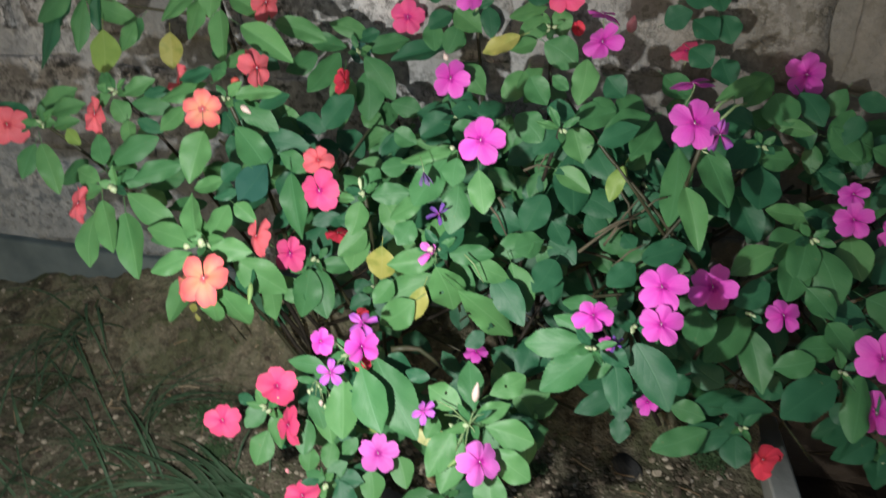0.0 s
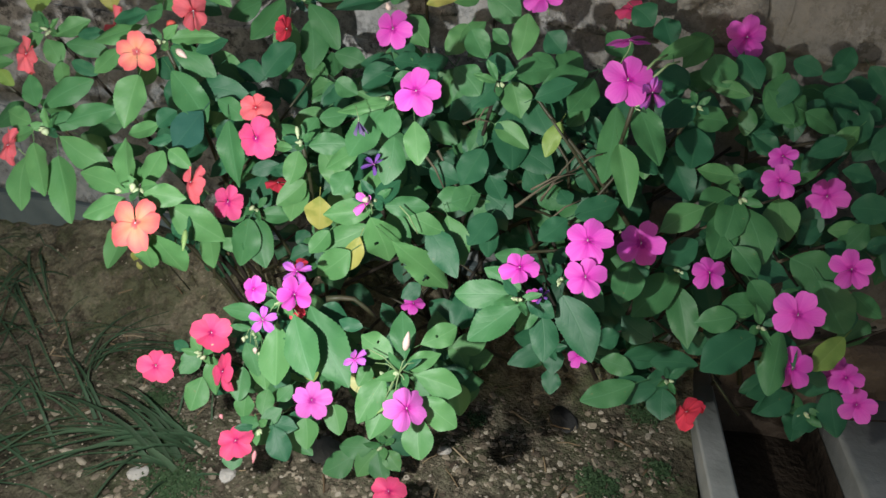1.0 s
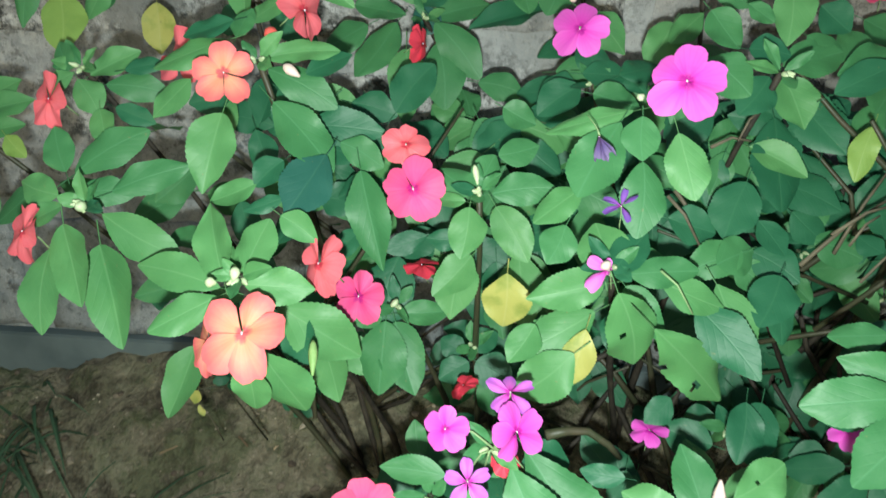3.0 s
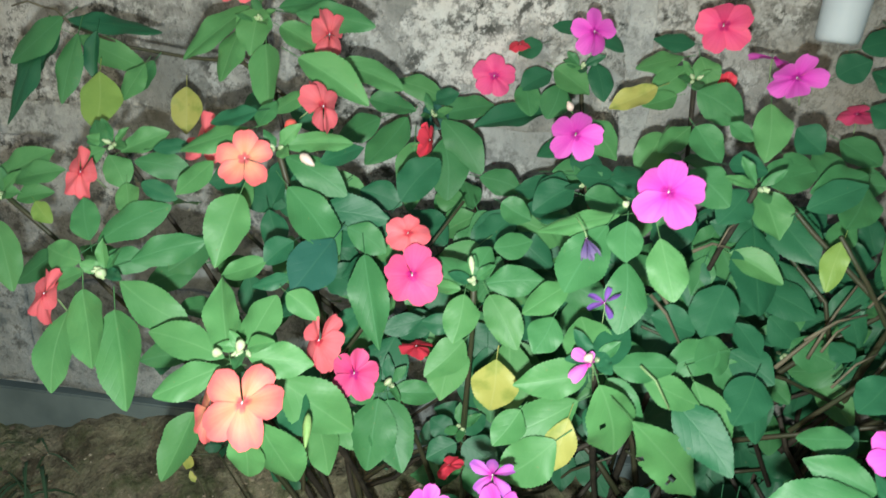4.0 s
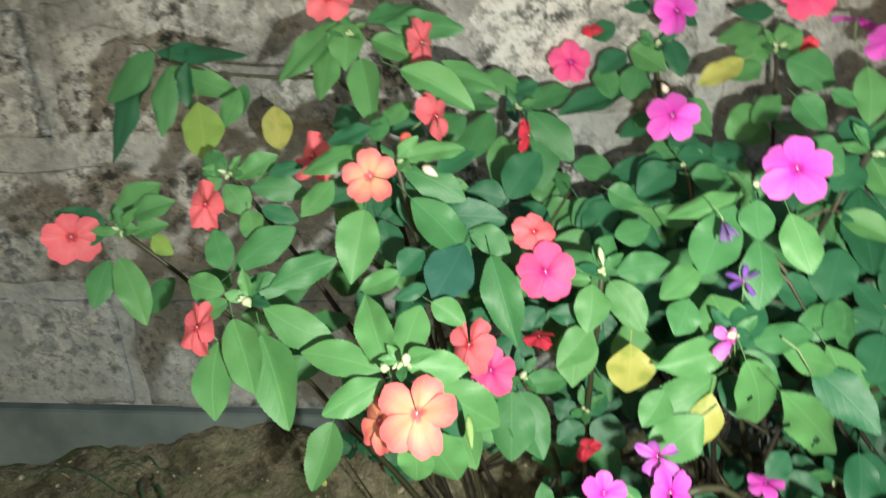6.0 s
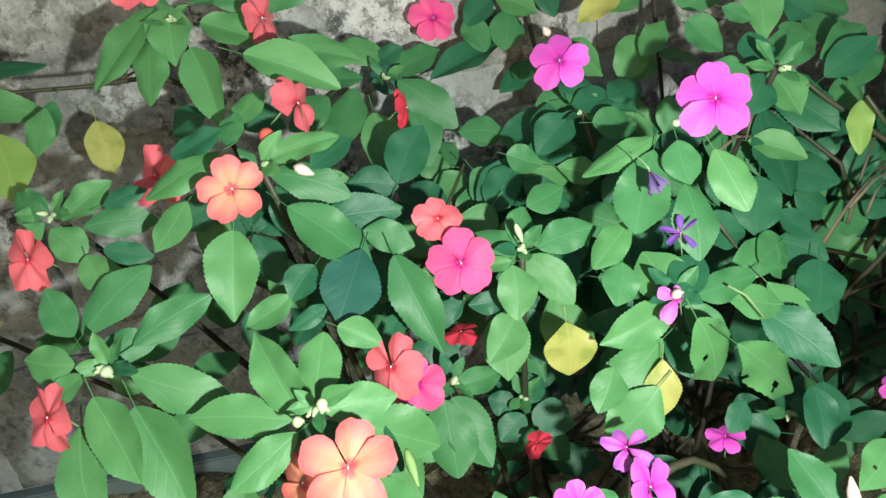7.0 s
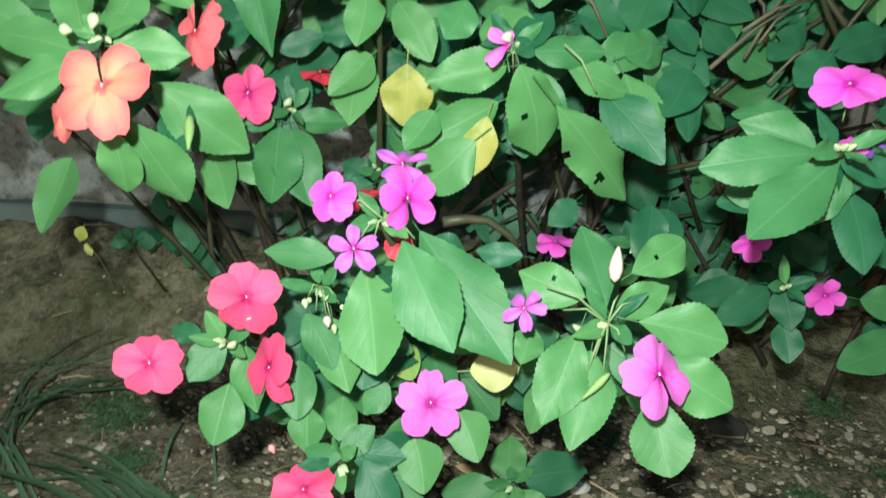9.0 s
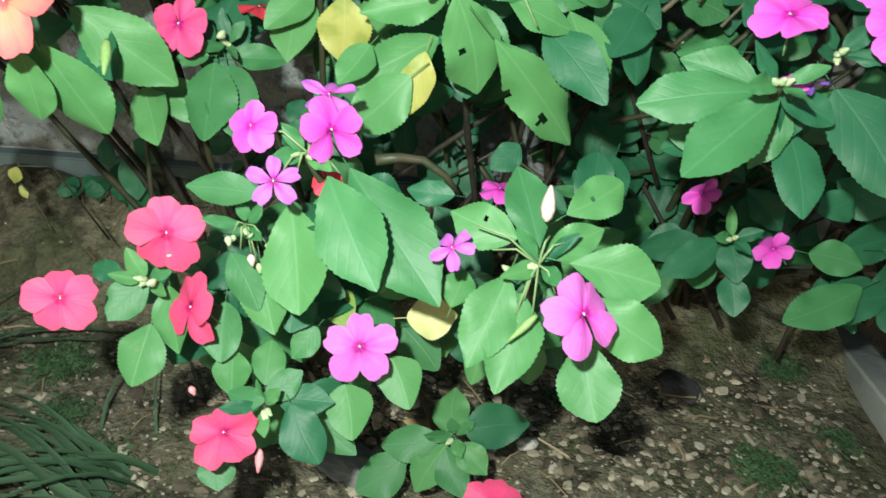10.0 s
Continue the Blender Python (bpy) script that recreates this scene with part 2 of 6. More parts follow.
    bump(nt, b, calc(nt, "ADD", calc(nt, "MULTIPLY", plaster, 0.5), calc(nt, "ADD", fine, calc(nt, "MULTIPLY", grit, 0.4))), 0.8, 0.004)
    return m


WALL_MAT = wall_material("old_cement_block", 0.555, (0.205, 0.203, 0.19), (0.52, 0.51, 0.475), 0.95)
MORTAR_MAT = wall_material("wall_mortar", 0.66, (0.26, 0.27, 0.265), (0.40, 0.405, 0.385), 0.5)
PLINTH_MAT = plain_material("plinth_cement", (0.072, 0.098, 0.1), (0.165, 0.208, 0.206), 9.0, 0.85, 0.2, 0.6, 0.003)
KERB_MAT = plain_material("kerb_concrete", (0.31, 0.33, 0.30), (0.46, 0.475, 0.44), 22.0, 0.8, 0.3, 0.5, 0.002)
DRAIN_MAT = plain_material("drain_wet_silt", (0.055, 0.042, 0.03), (0.115, 0.088, 0.062), 18.0, 0.6, 0.4, 0.8, 0.006)
PLASTIC_MAT = plain_material("white_plastic", (0.44, 0.5, 0.53), (0.52, 0.58, 0.61), 12.0, 0.62, 0.3, 0.05)


def soil_material():
    m, nt, b = material("damp_soil", 0.92, 0.2)
    pos = nt.nodes.new("ShaderNodeNewGeometry").outputs["Position"]
    big, mid, fine = (noise_tex(nt, pos, s, 6.0, 0.65) for s in (6.0, 30.0, 190.0))
    col = mix(nt, ramp(nt, mid, [(0.35, (0.0,)), (0.66, (1.0,))]), (0.155, 0.142, 0.095), (0.37, 0.33, 0.23))
    col = mix(nt, ramp(nt, fine, [(0.56, (0.0,)), (0.68, (1.0,))]), col, (0.40, 0.345, 0.25))
    col = mix(nt, ramp(nt, noise_tex(nt, pos, 11.0, 4.0), [(0.42, (0.0,)), (0.6, (0.5,))]), col, (0.085, 0.066, 0.045))
    moss = calc(nt, "MULTIPLY", ramp(nt, big, [(0.40, (0.0,)), (0.6, (1.0,))]), ramp(nt, mid, [(0.38, (0.15,)), (0.6, (1.0,))]))
    col = mix(nt, calc(nt, "MULTIPLY", moss, 0.6), col, (0.12, 0.15, 0.075))
    hollow = noise_tex(nt, pos, 19.0, 6.0, 0.72)
    col = mix(nt, ramp(nt, hollow, [(0.39, (0.75,)), (0.49, (0.0,))]), col, (0.035, 0.03, 0.021))
    col = mix(nt, ramp(nt, hollow, [(0.55, (0.0,)), (0.66, (0.6,))]), col, (0.36, 0.31, 0.22))
    col = mix(nt, calc(nt, "MULTIPLY", ramp(nt, noise_tex(nt, pos, 15.0, 6.0, 0.75), [(0.5, (0.0,)), (0.58, (1.0,))]), 0.6), col, (0.06, 0.082, 0.032))
    lumps = noise_tex(nt, pos, 75.0, 5.0, 0.6)
    col = mix(nt, ramp(nt, lumps, [(0.36, (0.55,)), (0.5, (0.0,))]), col, (0.06, 0.05, 0.034))
    nt.links.new(col, b.inputs["Base Color"])
    bump(nt, b, calc(nt, "ADD", mid, calc(nt, "ADD", calc(nt, "MULTIPLY", lumps, 0.9), calc(nt, "MULTIPLY", fine, 0.4))), 1.0, 0.013)
    return m


SOIL_MAT = soil_material()


def island_material(name, stops, rough=0.85):
    m, nt, b = material(name, rough, 0.25)
    geo = nt.nodes.new("ShaderNodeNewGeometry")
    col = ramp(nt, geo.outputs["Random Per Island"], stops)
    n1 = noise_tex(nt, geo.outputs["Position"], 260.0, 4.0)
    col = mix(nt, calc(nt, "MULTIPLY", n1, 0.5), col, (0.1, 0.08, 0.06))
    nt.links.new(col, b.inputs["Base Color"])
    bump(nt, b, n1, 0.5, 0.001)
    return m


PEBBLE_MAT = island_material("pebbles", [(0.0, (0.09, 0.07, 0.05)), (0.5, (0.17, 0.14, 0.10)), (0.8, (0.36, 0.31, 0.22)), (1.0, (0.6, 0.53, 0.4))])
FLAKE_MAT = island_material("gravel_chips", [(0.0, (0.12, 0.10, 0.07)), (0.4, (0.24, 0.20, 0.14)), (0.75, (0.46, 0.40, 0.29)), (1.0, (0.68, 0.62, 0.5))])
def chip_material():
    """Pale to tan broken stone, each chip its own tone."""
    m, nt, b = material("gravel_chip", 0.85, 0.25)
    info = nt.nodes.new("ShaderNodeObjectInfo").outputs["Random"]
    pos = nt.nodes.new("ShaderNodeNewGeometry").outputs["Position"]
    col = ramp(nt, info, [(0.0, (0.17, 0.14, 0.095)), (0.4, (0.33, 0.28, 0.2)), (0.75, (0.5, 0.44, 0.33)), (1.0, (0.68, 0.62, 0.5))])
    grit = noise_tex(nt, pos, 420.0, 4.0)
    col = mix(nt, calc(nt, "MULTIPLY", grit, 0.6), col, (0.13, 0.1, 0.07))
    nt.links.new(col, b.inputs["Base Color"])
    bump(nt, b, grit, 0.6, 0.001)
    return m


CHIP_MAT = chip_material()
STRAW_MAT = island_material("dry_bits", [(0.0, (0.12, 0.075, 0.04)), (0.6, (0.3, 0.22, 0.12)), (1.0, (0.48, 0.38, 0.24))])
MOSS_MAT = island_material("moss", [(0.0, (0.022, 0.075, 0.026)), (0.6, (0.035, 0.11, 0.036)), (1.0, (0.06, 0.13, 0.05))], 0.7)
STONE_MATS = {
    "white": plain_material("stone_white", (0.42, 0.4, 0.35), (0.62, 0.6, 0.54), 120.0, 0.8),
    "grey": plain_material("stone_grey", (0.13, 0.135, 0.13), (0.24, 0.24, 0.225), 60.0, 0.85),
    "dark": plain_material("stone_dark", (0.03, 0.031, 0.03), (0.07, 0.07, 0.066), 60.0, 0.85),
}
DRY_LEAF_MAT = plain_material("dry_leaf", (0.3, 0.19, 0.09), (0.5, 0.36, 0.2), 90.0, 0.7)
GRASS_MAT = island_material("grass", [(0.0, (0.02, 0.07, 0.03)), (0.6, (0.038, 0.12, 0.055)), (1.0, (0.085, 0.17, 0.085))], 0.6)


# ---- mesh helpers
def finish(name, bm, mat, smooth=True):
    me = bpy.data.meshes.new(name)
    for f in bm.faces:
        f.smooth = smooth
    bm.to_mesh(me)
    bm.free()
    me.materials.append(mat)
    return me


def part(name, data, parent, m=None, label=""):
    """Links a mesh as one object under a thing or a part; m is its pose in the world."""
    ob = new(name, data)
    ob.parent = parent
    at = Matrix.Identity(4)
    p = parent
    while p:
        at = p.matrix_basis @ at
        p = p.parent
    ob.matrix_basis = at.inverted() @ (m or Matrix.Identity(4))
    return tagged(ob, label)


def box_bm(x0, x1, y0, y1, z0, z1, bevel=0.0, rough=0.0, cuts=0, seed=0):
    bm = bmesh.new()
    bmesh.ops.create_cube(bm, size=1.0)
    for v in bm.verts:
        v.co = (x0 + (v.co.x + 0.5) * (x1 - x0), y0 + (v.co.y + 0.5) * (y1 - y0), z0 + (v.co.z + 0.5) * (z1 - z0))
    if bevel:
        bmesh.ops.bevel(bm, geom=bm.edges[:], offset=bevel, segments=2, affect="EDGES")
    if cuts:
        bmesh.ops.subdivide_edges(bm, edges=bm.edges[:], cuts=cuts, use_grid_fill=True)
    if rough:
        for v in bm.verts:
            v.co += noise.noise_vector(v.co * 14 + Vector((seed * 3.1, 0, seed))) * rough
    return bm


# ---- setting
def ground_height(x, y):
    """Soil, heaped up in clods towards the wall's foot."""
    heap = max(0.0, min(1.0, (y - 0.44) / 0.13))
    heap = heap * heap * (3 - 2 * heap)
    rise_left, rise_right = (max(0.0, min(1.0, q)) for q in ((x + 0.74) / 0.28, (0.22 - x) / 0.2))
    clod = abs(noise.noise(Vector((x * 11, y * 11, 5.0)))) + 0.5 * abs(noise.noise(Vector((x * 27, y * 27, 2.0))))
    return 0.010 * noise.noise(Vector((x * 7, y * 7, 3.0))) + 0.005 * noise.noise(Vector((x * 24, y * 24, 9.0))) + heap * (0.028 + 0.03 * clod + 0.055 * rise_left * rise_right)


def spread(lo, a, b, hi, n_in, n_out):
    inner = [a + (b - a) * k / n_in for k in range(n_in + 1)]
    return [lo + (a - lo) * (1 - (1 - k / n_out) ** 2) for k in range(n_out)] + inner + [b + (hi - b) * ((k + 1) / n_out) ** 2 for k in range(n_out)]


xs = [x for x in spread(-20.0, -1.0, 0.304, 0.306, 130, 10) if x <= 0.306]
ys = [y for y in spread(-20.0, 0.1, 0.6, 0.601, 100, 12) if y <= 0.6] + [0.8, 6.0, 20.0]
bm = bmesh.new()
grid = [[bm.verts.new((x, y, ground_height(x, y))) for x in xs] for y in ys]
for j in range(len(ys) - 1):
    for i in range(len(xs) - 1):
        bm.faces.new((grid[j][i], grid[j][i + 1], grid[j + 1][i + 1], grid[j + 1][i]))
# the bed runs down to the drain's floor, then on past the drain
edge = [row[-1] for row in grid]
low = [bm.verts.new((0.312, v.co.y, -0.13)) for v in edge]
floor_end = [bm.verts.new((0.475, v.co.y, -0.14)) for v in edge]
rise = [bm.verts.new((0.49, v.co.y, 0.0)) for v in edge]
far = [bm.verts.new((20.0, v.co.y, 0.0)) for v in edge]
for a, b in ((edge, low), (low, floor_end), (floor_end, rise), (rise, far)):
    for j in range(len(ys) - 1):
        bm.faces.new((a[j], b[j], b[j + 1], a[j + 1]))
ground = tagged(new("ground", finish("ground", bm, SOIL_MAT)), "damp brown garden soil with pebbles and moss", "soil", kind="structure")

wall = tagged(new("wall_back", finish("wall_back", box_bm(-4.0, 4.0, WALL_Y, WALL_Y + 0.2, -0.1, 1.9), MORTAR_MAT, False)), "old weathered grey cement block garden wall with lichen", "wall", kind="structure")
plinth = tagged(new("trim_plinth", finish("trim_plinth", box_bm(-4.0, 0.30, WALL_Y - 0.014, WALL_Y + 0.004, -0.1, 0.108, 0.0015), PLINTH_MAT, False)), "smooth grey cement plinth at the foot of the wall", "plinth", kind="structure")


def make_kerb(x, w, wall_w, seed, tag):
    """A kerb stone over the dark side of the drain; it runs off from the wall a few degrees out of square."""
    ob = new("kerb", finish("kerb", box_bm(0, w, -1.9, 0.02, -0.012, 0.021, 0.0, 0.0025, 9, seed), KERB_MAT))
    ob.matrix_basis = pose(x, 0.555, 0, 0, 0, 4.0)
    side = new("drain_wall", finish("drain_wall", box_bm(0.003, wall_w, -1.9, 0.02, -0.2, -0.012, 0.0, 0.003, 5, seed + 3), DRAIN_MAT))
    side.matrix_basis = pose(x, 0.555, 0, 0, 0, 4.0)
    tagged(side, "dark dirty side wall of the drain", "drain", kind="structure")
    return tagged(ob, tag, "kerb", "drain kerbs", "structure")


make_kerb(0.299, 0.029, 0.026, 1, "pale concrete kerb along the edge of the drain")
make_kerb(0.458, 0.08, 0.075, 2, "pale bluish concrete kerb on the far side of the drain")
silt = tagged(new("drain_floor", finish("drain_floor", box_bm(0.29, 0.52, -1.5, 0.59, -0.16, -0.07, 0.0, 0.012, 9, 2), DRAIN_MAT)), "brown silt on the drain's floor", "drain", kind="structure")
mud = tagged(new("drain_end", finish("drain_end", box_bm(0.301, 0.56, WALL_Y - 0.03, WALL_Y + 0.004, -0.16, 0.1, 0.0, 0.012, 7, 8), DRAIN_MAT)), "brown mud against the wall at the drain's end", "drain", kind="structure")

# ---- plants: shared blades and petals
def blade_mesh(k, mat, bulge, holes=()):
    """A leaf of length 1 and width 1 along +y: oval with a wedge-shaped base and a short point, finely toothed, a little cupped and drooping."""
    rnd = random.Random(k)
    bm = bmesh.new()
    uv = bm.loops.layers.uv.new("UVMap")
    rows, cols = 36, 8
    droop, crease, wave, twist = rnd.uniform(0.0, 0.26), rnd.uniform(0.0, 0.1), rnd.uniform(0.02, 0.06), rnd.uniform(-0.26, 0.26)
    ripple = [rnd.uniform(0, 6.3) for _ in range(4)]
    cup, round_off, point, wedge = rnd.uniform(-0.14, 0.06), rnd.uniform(0.56, 0.7), rnd.uniform(0.12, 0.42), rnd.uniform(0.1, 0.4)
    lean = rnd.uniform(-0.07, 0.07)
    verts, coords = [], {}
    for j in range(rows + 1):
        u = j / rows
        half = 0.5 * math.sin(math.pi * u ** (math.log(0.5) / math.log(bulge))) ** round_off if 0 < j < rows else 0.0
        half *= (1 - wedge * math.exp(-((u / 0.2) ** 1.6))) * (1 - point * math.exp(-(((u - 0.96) / 0.12) ** 2)))
        half *= 1 + (0.024 if j % 2 else -0.022)
        if j == 0:
            half = 0.02
        if j == rows:
            half = 0.0
        line = []
        for i in range(cols + 1):
            s = 2 * i / cols - 1
            k_side = 0 if s < 0 else 2
            uneven = 1 + 0.05 * math.sin(6 * u + ripple[k_side]) + 0.02 * math.sin(17 * u + ripple[k_side + 1])
            x = half * s * uneven + lean * math.sin(math.pi * u)
            z = (crease * 1.9 * abs(s) + cup * s * s) * half - droop * u * u + wave * (math.sin(7 * u + 2 * s + ripple[0]) + 0.5 * math.sin(15 * u + ripple[1])) * s * s * math.sin(math.pi * u) + twist * s * half * u
            v = bm.verts.new((x, u, z))
            coords[v] = (0.5 + half * s, u)
            line.append(v)
        verts.append(line)
    for j in range(rows):
        for i in range(cols):
            if (j, i) not in holes:
                bm.faces.new((verts[j][i], verts[j][i + 1], verts[j + 1][i + 1], verts[j + 1][i]))
    for f in bm.faces:
        for loop in f.loops:
            loop[uv].uv = coords[loop.vert]
    bmesh.ops.remove_doubles(bm, verts=bm.verts[:], dist=0.0005)
    # the stalk behind the blade
    rings = []
    for j in range(4):
        y, r = -0.26 + 0.3 * j / 3, 0.016 - 0.002 * j
        rings.append([bm.verts.new((r * math.cos(a), y, -0.012 + r * math.sin(a) - 0.10 * (y * y if y < 0 else 0))) for a in (0.5, 2.6, 4.7)])
    for a, b in zip(rings, rings[1:]):
        for i in range(3):
            f = bm.faces.new((a[i], a[(i + 1) % 3], b[(i + 1) % 3], b[i]))
            for loop in f.loops:
                loop[uv].uv = (0.5, 0.1)
    return finish("leaf", bm, mat)


OVAL, BROAD = (0.42, 0.46, 0.44, 0.5, 0.47, 0.4, 0.48, 0.45), (0.56, 0.6, 0.53, 0.58)
BLADES = {kind: [blade_mesh(7 * k + len(kind), mat, bulge) for k, bulge in enumerate(OVAL)] for kind, mat in LEAF.items()}
BLADES["mid"] = BLADES[""]
# wide leaves, broadest towards the tip
BLADES["broad"] = [blade_mesh(90 + k, LEAF[""], bulge) for k, bulge in enumerate(BROAD)]
BLADES["broadfresh"] = [blade_mesh(95 + k, LEAF["fresh"], bulge) for k, bulge in enumerate(BROAD)]
# blades that snails have bitten through
BLADES["holed"] = [blade_mesh(61, LEAF["fresh"], 0.55, ((15, 3), (16, 3))), blade_mesh(62, LEAF["fresh"], 0.5, ((17, 5), (18, 5)))]
BLADES["holedbroad"] = [blade_mesh(63, LEAF["fresh"], 0.56, ((22, 5), (23, 5), (24, 5), (23, 6), (12, 7), (13, 7), (29, 0), (30, 0)))]


def petal_mesh(k, mat, lobe, reach_deg):
    """One petal of a flower of radius 1: broad, shallowly notched, bent back a little."""
    rnd = random.Random(k)
    bm = bmesh.new()
    uv = bm.loops.layers.uv.new("UVMap")
    rows, cols = 6, 10
    span = radians(reach_deg * rnd.uniform(0.86, 1.04))
    skew = rnd.uniform(-0.1, 0.1)
    bend, wave, ph = rnd.uniform(-0.06, 0.32), rnd.uniform(0.03, 0.11), rnd.uniform(0, 6)
    notch = rnd.uniform(0.02, 0.10)
    coords, verts = {}, []
    for j in range(rows + 1):
        line = []
        for i in range(cols + 1):
            s = 2 * i / cols - 1
            edge_r = 1 - lobe * abs(s) ** 2.3 - notch * math.exp(-(((s - skew) / 0.16) ** 2)) + skew * s * 0.8 + 0.018 * math.sin(9 * s + ph)
            rho = 0.03 + (edge_r - 0.03) * j / rows
            narrow = 0.86 + 0.14 * min(1.0, (j / rows) * 1.6)
            a = span * s * narrow
            z = 0.05 * rho - bend * rho * rho + wave * rho * math.sin(4 * s + ph) + 0.02 * s
            v = bm.verts.new((rho * math.sin(a), rho * math.cos(a), z))
            coords[v] = (0.5 + 0.5 * s, j / rows)
            line.append(v)
        verts.append(line)
    for j in range(rows):
        for i in range(cols):
            bm.faces.new((verts[j][i], verts[j][i + 1], verts[j + 1][i + 1], verts[j + 1][i]))
    for f in bm.faces:
        for loop in f.loops:
            loop[uv].uv = coords[loop.vert]
    return finish("petal", bm, mat)


REACH = {"orange": 42, "coral": 45, "red": 47, "rose": 44, "crimson": 43, "magenta": 43, "pinkmagenta": 42, "violetpink": 35, "tattered": 34, "violet": 26, "withered": 22}
LOBES = {"orange": 0.38, "coral": 0.33, "red": 0.22, "rose": 0.31, "crimson": 0.33, "magenta": 0.42, "pinkmagenta": 0.42, "violetpink": 0.46, "tattered": 0.4, "violet": 0.5, "withered": 0.5}
PETAL["tattered"] = PETAL["pinkmagenta"]
PETALS = {c: [petal_mesh(11 * k + len(c), mat, LOBES[c], REACH[c]) for k in range(7)] for c, mat in PETAL.items()}


def tube(bm, pts, radii, sides=6):
    rings = []
    for k, p in enumerate(pts):
        d = (pts[min(k + 1, len(pts) - 1)] - pts[max(k - 1, 0)]).normalized()
        q = d.to_track_quat("Z", "Y")
        rings.append([bm.verts.new(p + q @ Vector((math.cos(a) * radii[k], math.sin(a) * radii[k], 0))) for a in (2 * math.pi * i / sides for i in range(sides))])
    for a, b in zip(rings, rings[1:]):
        for i in range(sides):
            bm.faces.new((a[i], a[(i + 1) % sides], b[(i + 1) % sides], b[i]))
    bm.faces.new(rings[0][::-1])
    bm.faces.new(rings[-1])


def heart_mesh():
    """The flower's centre and the thin spur and stalk behind it."""
    bm = bmesh.new()
    bmesh.ops.create_icosphere(bm, subdivisions=1, radius=0.028)
    for v in bm.verts:
        v.co = Vector((v.co.x * 0.8, v.co.y * 1.5, v.co.z + 0.045))
    n_eye = len(bm.faces)
    tube(bm, [Vector((0, 0.05, 0.0)), Vector((0, 0.0, -0.25)), Vector((0, -0.12, -0.5)), Vector((0, -0.3, -0.75)), Vector((0.0, -0.45, -1.0))], [0.05, 0.03, 0.026, 0.024, 0.024], 5)
    bm.faces.ensure_lookup_table()
    for f in bm.faces[n_eye:]:
        f.material_index = 1
    me = finish("flower", bm, EYE_MAT)
    me.materials.append(TIP_MAT)
    return me


HEART = heart_mesh()
pick = random.Random(5)
ROOTS, FRESH, DEEP = {}, {}, {}


def plant(x, y, label, fresh=0.8, deep=0.08):
    ob = new("impatiens_plant")
    ob.empty_display_size = 0.05
    ob.location = (x, y, ground_height(x, y))
    ob.matrix_basis = Matrix.Translation(ob.location)
    ROOTS[ob.name], FRESH[ob.name], DEEP[ob.name] = Vector(ob.location), fresh, deep
    return tagged(ob, label, "plant", "impatiens bed")


def facing(direction, up):
    y = direction.normalized()
    x = y.cross(up).normalized()
    z = x.cross(y)
    return Matrix((x, y, z)).transposed().to_4x4()


def leaf(parent, base, tip, width, kind="", up=None):
    base, tip = Vector(base), Vector(tip)
    way = tip - base
    if kind == "":
        roll = pick.random()
        kind = "dark" if roll < DEEP.get(parent.name, 0.08) else "fresh" if roll > FRESH.get(parent.name, 0.85) else ""
    up = up or Vector((pick.uniform(-0.22, 0.22), -0.8 + pick.uniform(-0.18, 0.18), 0.58))
    m = Matrix.Translation(base) @ facing(way, up) @ Matrix.Diagonal((width * 1.02, way.length * 1.04, way.length, 1))
    return part("leaf", pick.choice(BLADES[kind]), parent, m)


def flower(parent, centre, normal, radius, colour, spin):
    n = Vector(normal).normalized()
    side = Vector((0, 0, 1)).cross(n)
    x = side.normalized() if side.length > 0.05 else Vector((1, 0, 0))
    turn = Matrix((x, n.cross(x), n)).transposed().to_4x4()
    at = Matrix.Translation(centre) @ turn @ Matrix.Diagonal((radius, radius, radius, 1))
    heart = part("flower", HEART, parent, at, colour_words[colour])
    squeeze = {"violet": 0.75, "withered": 0.8, "violetpink": 0.9, "tattered": 0.85}.get(colour, 1.0)
    for k in range(5):
        size = (0.93 if k == 0 else 1.02 if k in (2, 3) else 0.98) * pick.uniform(0.94, 1.05)
        if colour == "tattered":
            size *= (0.6, 1.05, 1.2, 0.35, 0.3)[k]
        lift = 0.012 * k + pick.uniform(0, 0.004)
        tip_up = pick.uniform(-16, 12) if colour not in ("violet", "tattered", "withered") else 62 if colour == "withered" else pick.uniform(5, 40)
        petal = new("petal", pick.choice(PETALS[colour]))
        petal.parent = heart
        petal.matrix_basis = pose(0, 0, lift, 0, 0, spin % 20 - 10 + 72 * k + pick.uniform(-5, 5)) @ pose(0, 0, 0, tip_up, 0, 0) @ Matrix.Diagonal((size * squeeze, size, size, 1))
    return heart


colour_words = {
    "orange": "salmon orange flower with a pale yellow-orange middle", "coral": "coral flower with a dark eye", "red": "small red flower", "rose": "deep rose pink flower",
    "crimson": "crimson pink flower", "magenta": "bright magenta flower", "pinkmagenta": "light magenta pink flower", "violetpink": "fading violet pink flower", "tattered": "tattered half-fallen magenta flower", "violet": "fading violet flower", "withered": "withered dark violet flower",
}


